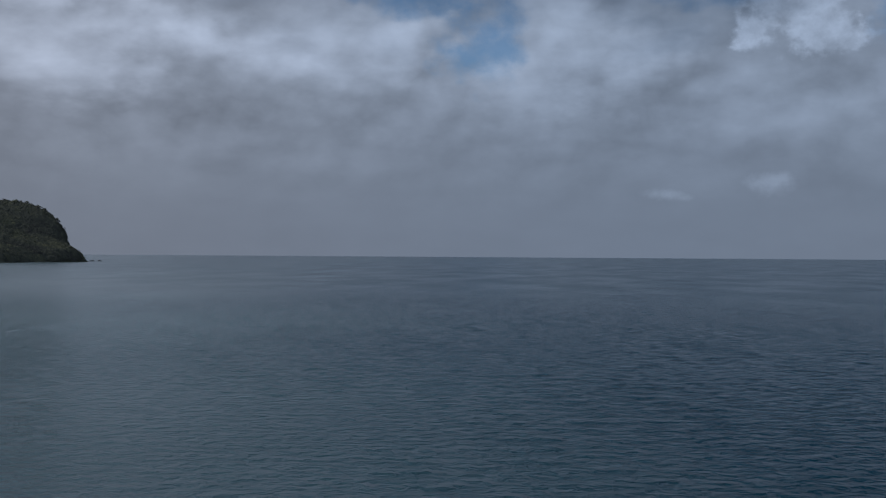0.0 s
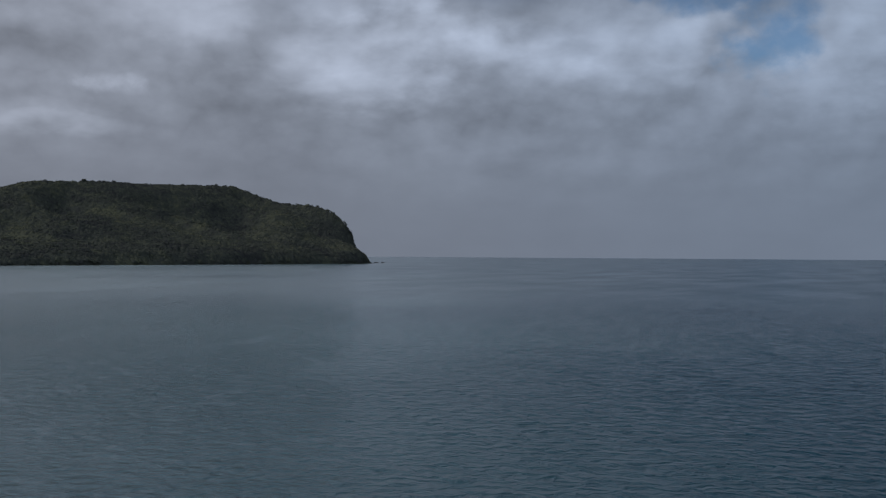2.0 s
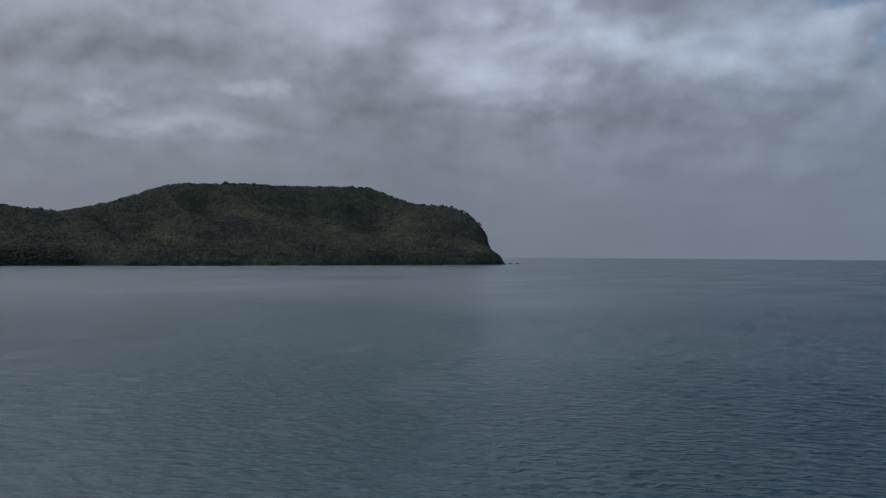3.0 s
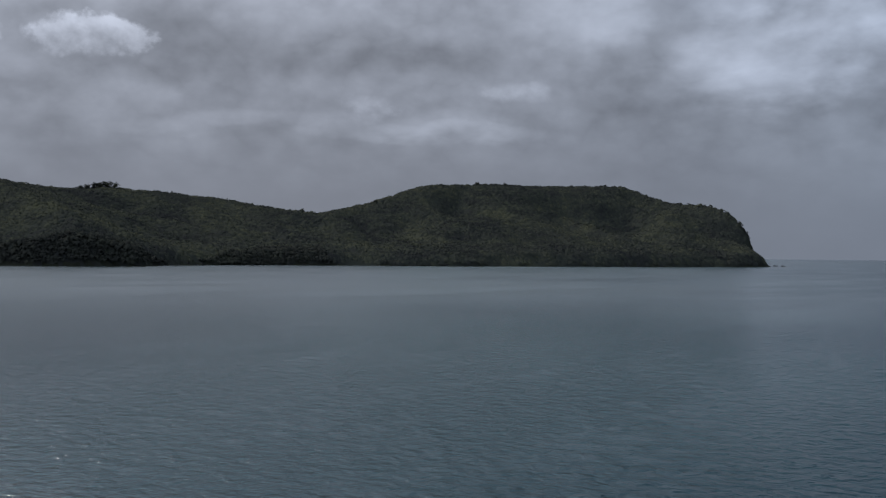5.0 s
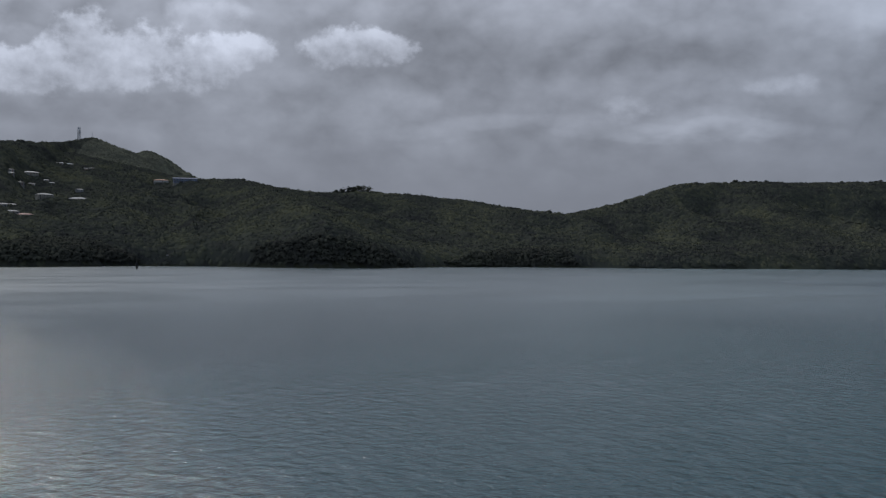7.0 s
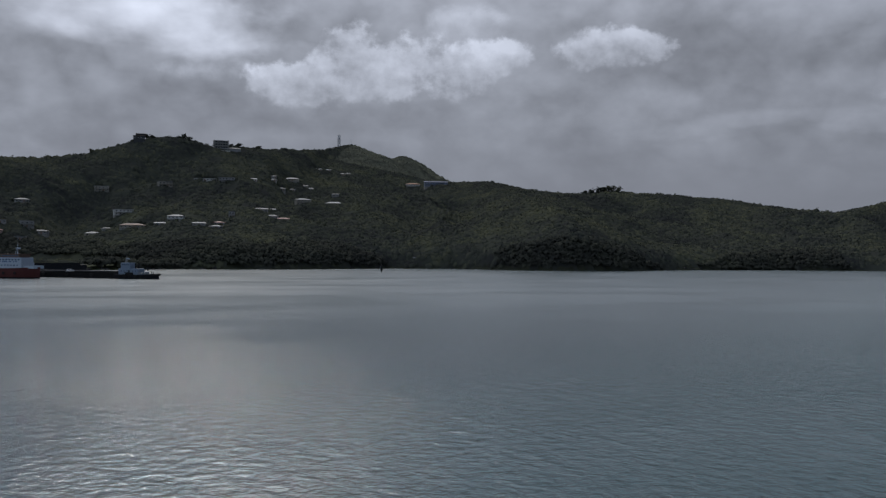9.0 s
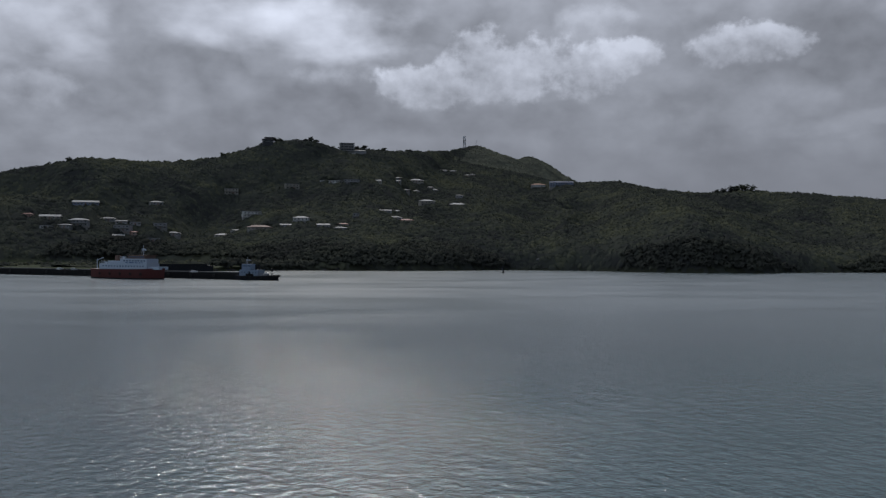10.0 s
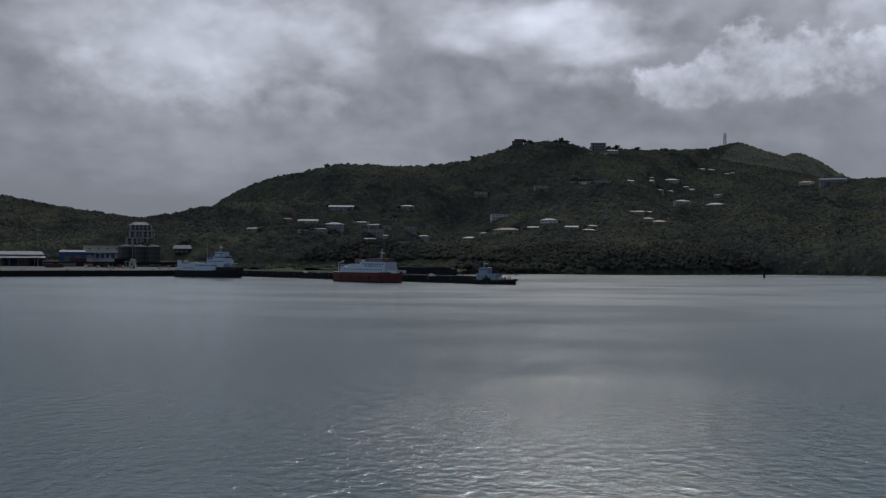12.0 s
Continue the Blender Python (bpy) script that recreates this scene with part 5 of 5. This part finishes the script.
def make_tower_block():
    x, y = -1377, -173
    z = float(height(x, y))
    s = thing("apartment_block", pose(x, y, z - 1, 0, 0, 112), "unfinished three-storey concrete block on the ridge", "building")
    for k in range(4):
        part("floor_slab", boxes((-9.2, 9.2, -5.4, 5.4, 0.2 + 3.3 * k, 0.6 + 3.3 * k)), CONCRETE, s)
    for cx in (-8.8, -4.4, 0, 4.4, 8.4):
        part("column", boxes((cx, cx + 0.4, -5.2, -4.8, -4, 10.1)), CONCRETE, s)
        part("column", boxes((cx, cx + 0.4, 4.8, 5.2, -4, 10.1)), CONCRETE, s)
    core = part("wall", boxes((-8.2, 8.2, -3.6, 4.4, -4, 10.1)), WALLS["grey"], s)
    opening = mesh_of("window", boxes((-1.1, 1.1, -0.06, 0, -0.9, 0.9)), GLASS)
    for k in range(5):
        for j in range(3):
            shared("window", opening, core, pose(-6.4 + 3.2 * k, -3.6, 2.2 + 3.3 * j))
    part("balustrade", boxes(*[(-9.2, 9.2, -5.4, -5.3, 0.6 + 3.3 * k, 1.3 + 3.3 * k) for k in range(3)]), WALLS["grey"], s)
    part("annex", boxes((9.2, 24, -4, 4, -5, 1.2)), WALLS["grey"], s, "low grey annex")
    part("annex_roof", hip_roof(14.8, 8, 1.2, 1.2, 0.5, 9), ROOFS["grey"], s).location = (16.6, 0, 0)
    part("porch", boxes((-1, 9, -12.5, -8, -8, -2.4)), WALLS["white"], s, "white terrace house below the block")
    CLEAR.append((x, y, 12))
    CLEAR.append((x + 12, y + 6, 10))
    CLEAR.append((x + 5, y + 14, 9))


def make_peak_house():
    x, y = -1314, -256
    z = float(height(x, y))
    s = thing("hilltop_house", pose(x, y, z - 1, 0, 0, 110), "dark square house on the hilltop with a thin aerial", "house")
    part("wall", boxes((-7, 6, -5, 5, -3, 6.5), (-4, 6.5, -4.5, 4.5, 6.5, 8.8)), SILO, s)
    part("roof", boxes((-7.6, 6.6, -5.6, 5.6, 6.5, 6.8), (-4.6, 7.2, -5.1, 5.1, 8.8, 9.1)), ROOFS["brown"], s)
    part("aerial", tube(bmesh.new(), (5, 0, 9), (5, 0, 13), 0.12, 0.06), STEEL, s)
    for k in range(4):
        add_window(s, -5.5 + 3.2 * k, -5.03, 4.2)
    CLEAR.append((x, y, 7))


def make_radio_mast():
    x, y = -1926, -85
    z = float(height(x, y))
    h, foot, head = 28.0, 2.2, 1.7
    s = thing("radio_mast", pose(x, y, z - 0.5, 0, 0, 15), "tall grey lattice radio mast on the summit", "radio mast")
    corners = ((-1, -1), (1, -1), (1, 1), (-1, 1))
    levels = [(k / 10 * h, foot + (head - foot) * k / 10) for k in range(11)]
    for a, b in corners:
        part("leg", tube(bmesh.new(), (a * foot, b * foot, 0), (a * head, b * head, h), 0.32, 0.28, 6), STEEL, s)
    brace = bmesh.new()
    for (z0, r0), (z1, r1) in zip(levels, levels[1:]):
        for (a, b), (c, d) in zip(corners, corners[1:] + corners[:1]):
            tube(brace, (a * r0, b * r0, z0), (c * r1, d * r1, z1), 0.16, n=4)
            tube(brace, (a * r1, b * r1, z1), (c * r1, d * r1, z1), 0.16, n=4)
    part("bracing", brace, STEEL, s)
    part("platform", boxes((-1.8, 1.8, -1.8, 1.8, 21.0, 21.3)), STEEL, s)
    dish = mesh_of("dish", tube(bmesh.new(), (0, 0, 0), (0, -0.8, 0), 0.5, 1.1, 14), WHITE)
    for dz, a in ((16, 10), (19, 70), (23, 25), (26, -30)):
        shared("dish", dish, s, pose(math.sin(radians(a + 90)) * 1.7, -math.cos(radians(a + 90)) * 1.7, dz, 0, 0, a + 90))
    panel = mesh_of("antenna_panel", boxes((-0.2, 0.2, -0.15, 0.15, -1.3, 1.3)), WHITE)
    for a, b in corners:
        shared("antenna_panel", panel, s, pose(a * 1.5, b * 1.5, 28))
    part("whip", tube(bmesh.new(), (0, 0, h), (0, 0, h + 1.8), 0.12, 0.05), STEEL, s)
    hut = thing("equipment_hut", pose(x + 8, y + 14, float(height(x + 8, y + 14)) - 0.3, 0, 0, 100), "small pale equipment hut beside the radio mast", "hut")
    part("wall", soft_box(-3, 3, -2, 2, 0, 3.0, 0.06), WALLS["cream"], hut)
    part("roof", boxes((-3.3, 3.3, -2.3, 2.3, 3.0, 3.25)), CONCRETE, hut)
    shared("door", DOOR, hut, pose(1, -2.03, 0))
    x2, y2 = x + 4, y + 22
    p = thing("aerial_pole", pose(x2, y2, float(height(x2, y2)) - 0.5), "thin guyed aerial pole on the summit", "aerial")
    part("pole", tube(bmesh.new(), (0, 0, 0), (0, 0, 15), 0.22, 0.1), STEEL, p)
    for k in range(3):
        a = radians(120 * k + 20)
        part("guy_wire", tube(bmesh.new(), (0, 0, 13), (7 * math.cos(a), 7 * math.sin(a), 0), 0.04, n=4), STEEL, p)
    CLEAR.append((x, y, 9))
    CLEAR.append((x + 8, y + 14, 6))


make_hill_villa()
make_tower_block()
make_peak_house()
make_radio_mast()

# ---- rocks and single trees ----
def rock_bm(seed, sx, sy, sz):
    r = random.Random(seed)
    bm = bmesh.new()
    bmesh.ops.create_icosphere(bm, subdivisions=2, radius=1.0)
    for v in bm.verts:
        k = 0.8 + 0.45 * noise.noise(v.co * 1.4 + Vector((seed * 3.7, 0, 0))) + 0.12 * r.random()
        v.co = Vector((v.co.x * sx, v.co.y * sy, v.co.z * sz)) * k
    return bm


def make_spit():
    for k, (x, y, sx, sy, sz) in enumerate(((-1152, 1194, 9, 5, 2.8), (-1141, 1198, 8, 4, 2.1), (-1130, 1203, 7, 3, 1.7), (-1160, 1190, 8, 7, 4.4), (-1120, 1208, 5, 2.5, 1.4))):
        ob = part("rock", rock_bm(k + 2, sx, sy, sz), ROCK, None)
        ob.matrix_world = pose(x, y, 0, 0, 0, 150 + 9 * k)
        tagged(ob, "low dark wave-worn rock off the headland", "rock", "rocks off the headland")


def make_shore_rocks():
    r = np.random.RandomState(9)
    me_v, me_f, base = [], [], 0
    kinds = []
    for k in range(5):
        bm = bmesh.new()
        bmesh.ops.create_icosphere(bm, subdivisions=1, radius=1.0)
        for v in bm.verts:
            v.co *= 0.7 + 0.6 * r.rand()
            v.co.z *= 0.6
        kinds.append((np.array([v.co[:] for v in bm.verts]), np.array([[v.index for v in f.verts] for f in bm.faces])))
        bm.free()
    line = COAST[6:24]
    for (ax, ay), (bx, by) in zip(line, line[1:]):
        for _ in range(int(math.hypot(bx - ax, by - ay) / 2.2)):
            u = r.rand()
            x, y = ax + (bx - ax) * u + r.randn() * 4, ay + (by - ay) * u + r.randn() * 4
            z = float(height(x, y))
            if -1.5 < z < 2.5:
                vs, fs = kinds[r.randint(5)]
                s = 0.7 + 1.6 * r.rand() ** 2
                me_v.append(vs * s + (x, y, z))
                me_f.append(fs + base)
                base += len(vs)
    ob = mesh_object("shore_rocks", np.concatenate(me_v), np.concatenate(me_f), ROCK)
    tagged(ob, "dark boulders along the waterline of the bay", "rocks", kind="stuff")


def make_tree(x, y, h, spread, seed):
    """A ridge tree: tapered trunk, limbs and a crown of loose clumps."""
    z = float(height(x, y)) - 0.4
    s = thing("tree", pose(x, y, z), "dark broad-crowned tree standing clear on the ridge", "tree", "trees on the ridge")
    r = random.Random(seed)
    trunk = bmesh.new()
    lean = Vector((r.uniform(-0.6, 0.6), r.uniform(-0.6, 0.6), h * 0.34))
    tube(trunk, (0, 0, 0), lean, 0.38, 0.24)
    tips = []
    for k in range(6):
        a = 6.2832 * k / 6 + r.uniform(-0.4, 0.4)
        tip = lean + Vector((math.cos(a) * spread * r.uniform(0.4, 0.8), math.sin(a) * spread * r.uniform(0.4, 0.8), h * r.uniform(0.12, 0.55)))
        tube(trunk, lean * r.uniform(0.75, 1.0), tip, 0.17, 0.06, 6)
        tips.append(tip)
    part("trunk", trunk, BARK, s)
    places, sizes = [], []
    for tip in tips + [lean + Vector((0, 0, h * 0.4))]:
        for _ in range(14):
            places.append((tip.x + r.gauss(0, spread * 0.24), tip.y + r.gauss(0, spread * 0.24), tip.z + r.gauss(-h * 0.05, h * 0.12)))
            sizes.append(r.uniform(0.7, 1.5))
    crown = scatter("crown", np.array(places), np.array(sizes), LEAF, 50 + seed, 0.8)
    crown.parent = s


def make_skiff(x, y, turn):
    s = thing("skiff", pose(x, y, max(float(height(x, y)), 0.2) - 0.1, 6, 0, turn), "small white open boat drawn up on the shore", "boat")
    part("hull", hull_bm(6.0, 1.9, 0.75, keel=-0.1, bow_up=0.35, rake=0.05, fine=0.5, n=12), WALLS["white"], s)
    part("thwart", boxes((-1.2, -0.9, -0.85, 0.85, 0.78, 0.84), (0.6, 0.9, -0.85, 0.85, 0.78, 0.84)), BARK, s)
    part("outboard", soft_box(-3.3, -2.95, -0.2, 0.2, 0.4, 1.4, 0.06), RUBBER, s)


make_skiff(-1001, 84, 140)
make_spit()
make_shore_rocks()
RIDGE_TREES = [(-1412, 312, 11, 5.0), (-1410, 321, 12, 5.2), (-1411, 304, 9.5, 4.4), (-1415, 296, 8, 3.8), (-1408, 329, 9.5, 4.4), (-1413, 317, 10, 4.8), (-1409, 309, 9, 4.4), (-1411, 288, 7, 3.8), (-1410, 341, 5.5, 3.6), (-1483, 224, 5, 2.6),
               (-1322, -250, 6.5, 3.4), (-1326, -244, 5.5, 3.0), (-1343, -211, 7, 3.2), (-1349, -206, 6, 3.0), (-1270, -298, 5, 2.6), (-1150, -425, 5, 2.5),
               (-1395, -165, 6, 3.2), (-1410, -158, 7, 3.6), (-1450, -140, 5.5, 3.0), (-1345, 666, 5, 2.6), (-1418, 870, 5, 2.8), (-1400, 1100, 5, 2.6), (-1300, 1172, 4.5, 2.4)]
for k, (tx, ty, th, ts) in enumerate(RIDGE_TREES):
    make_tree(tx, ty, th, ts, k)
make_woods()
make_shore_trees()
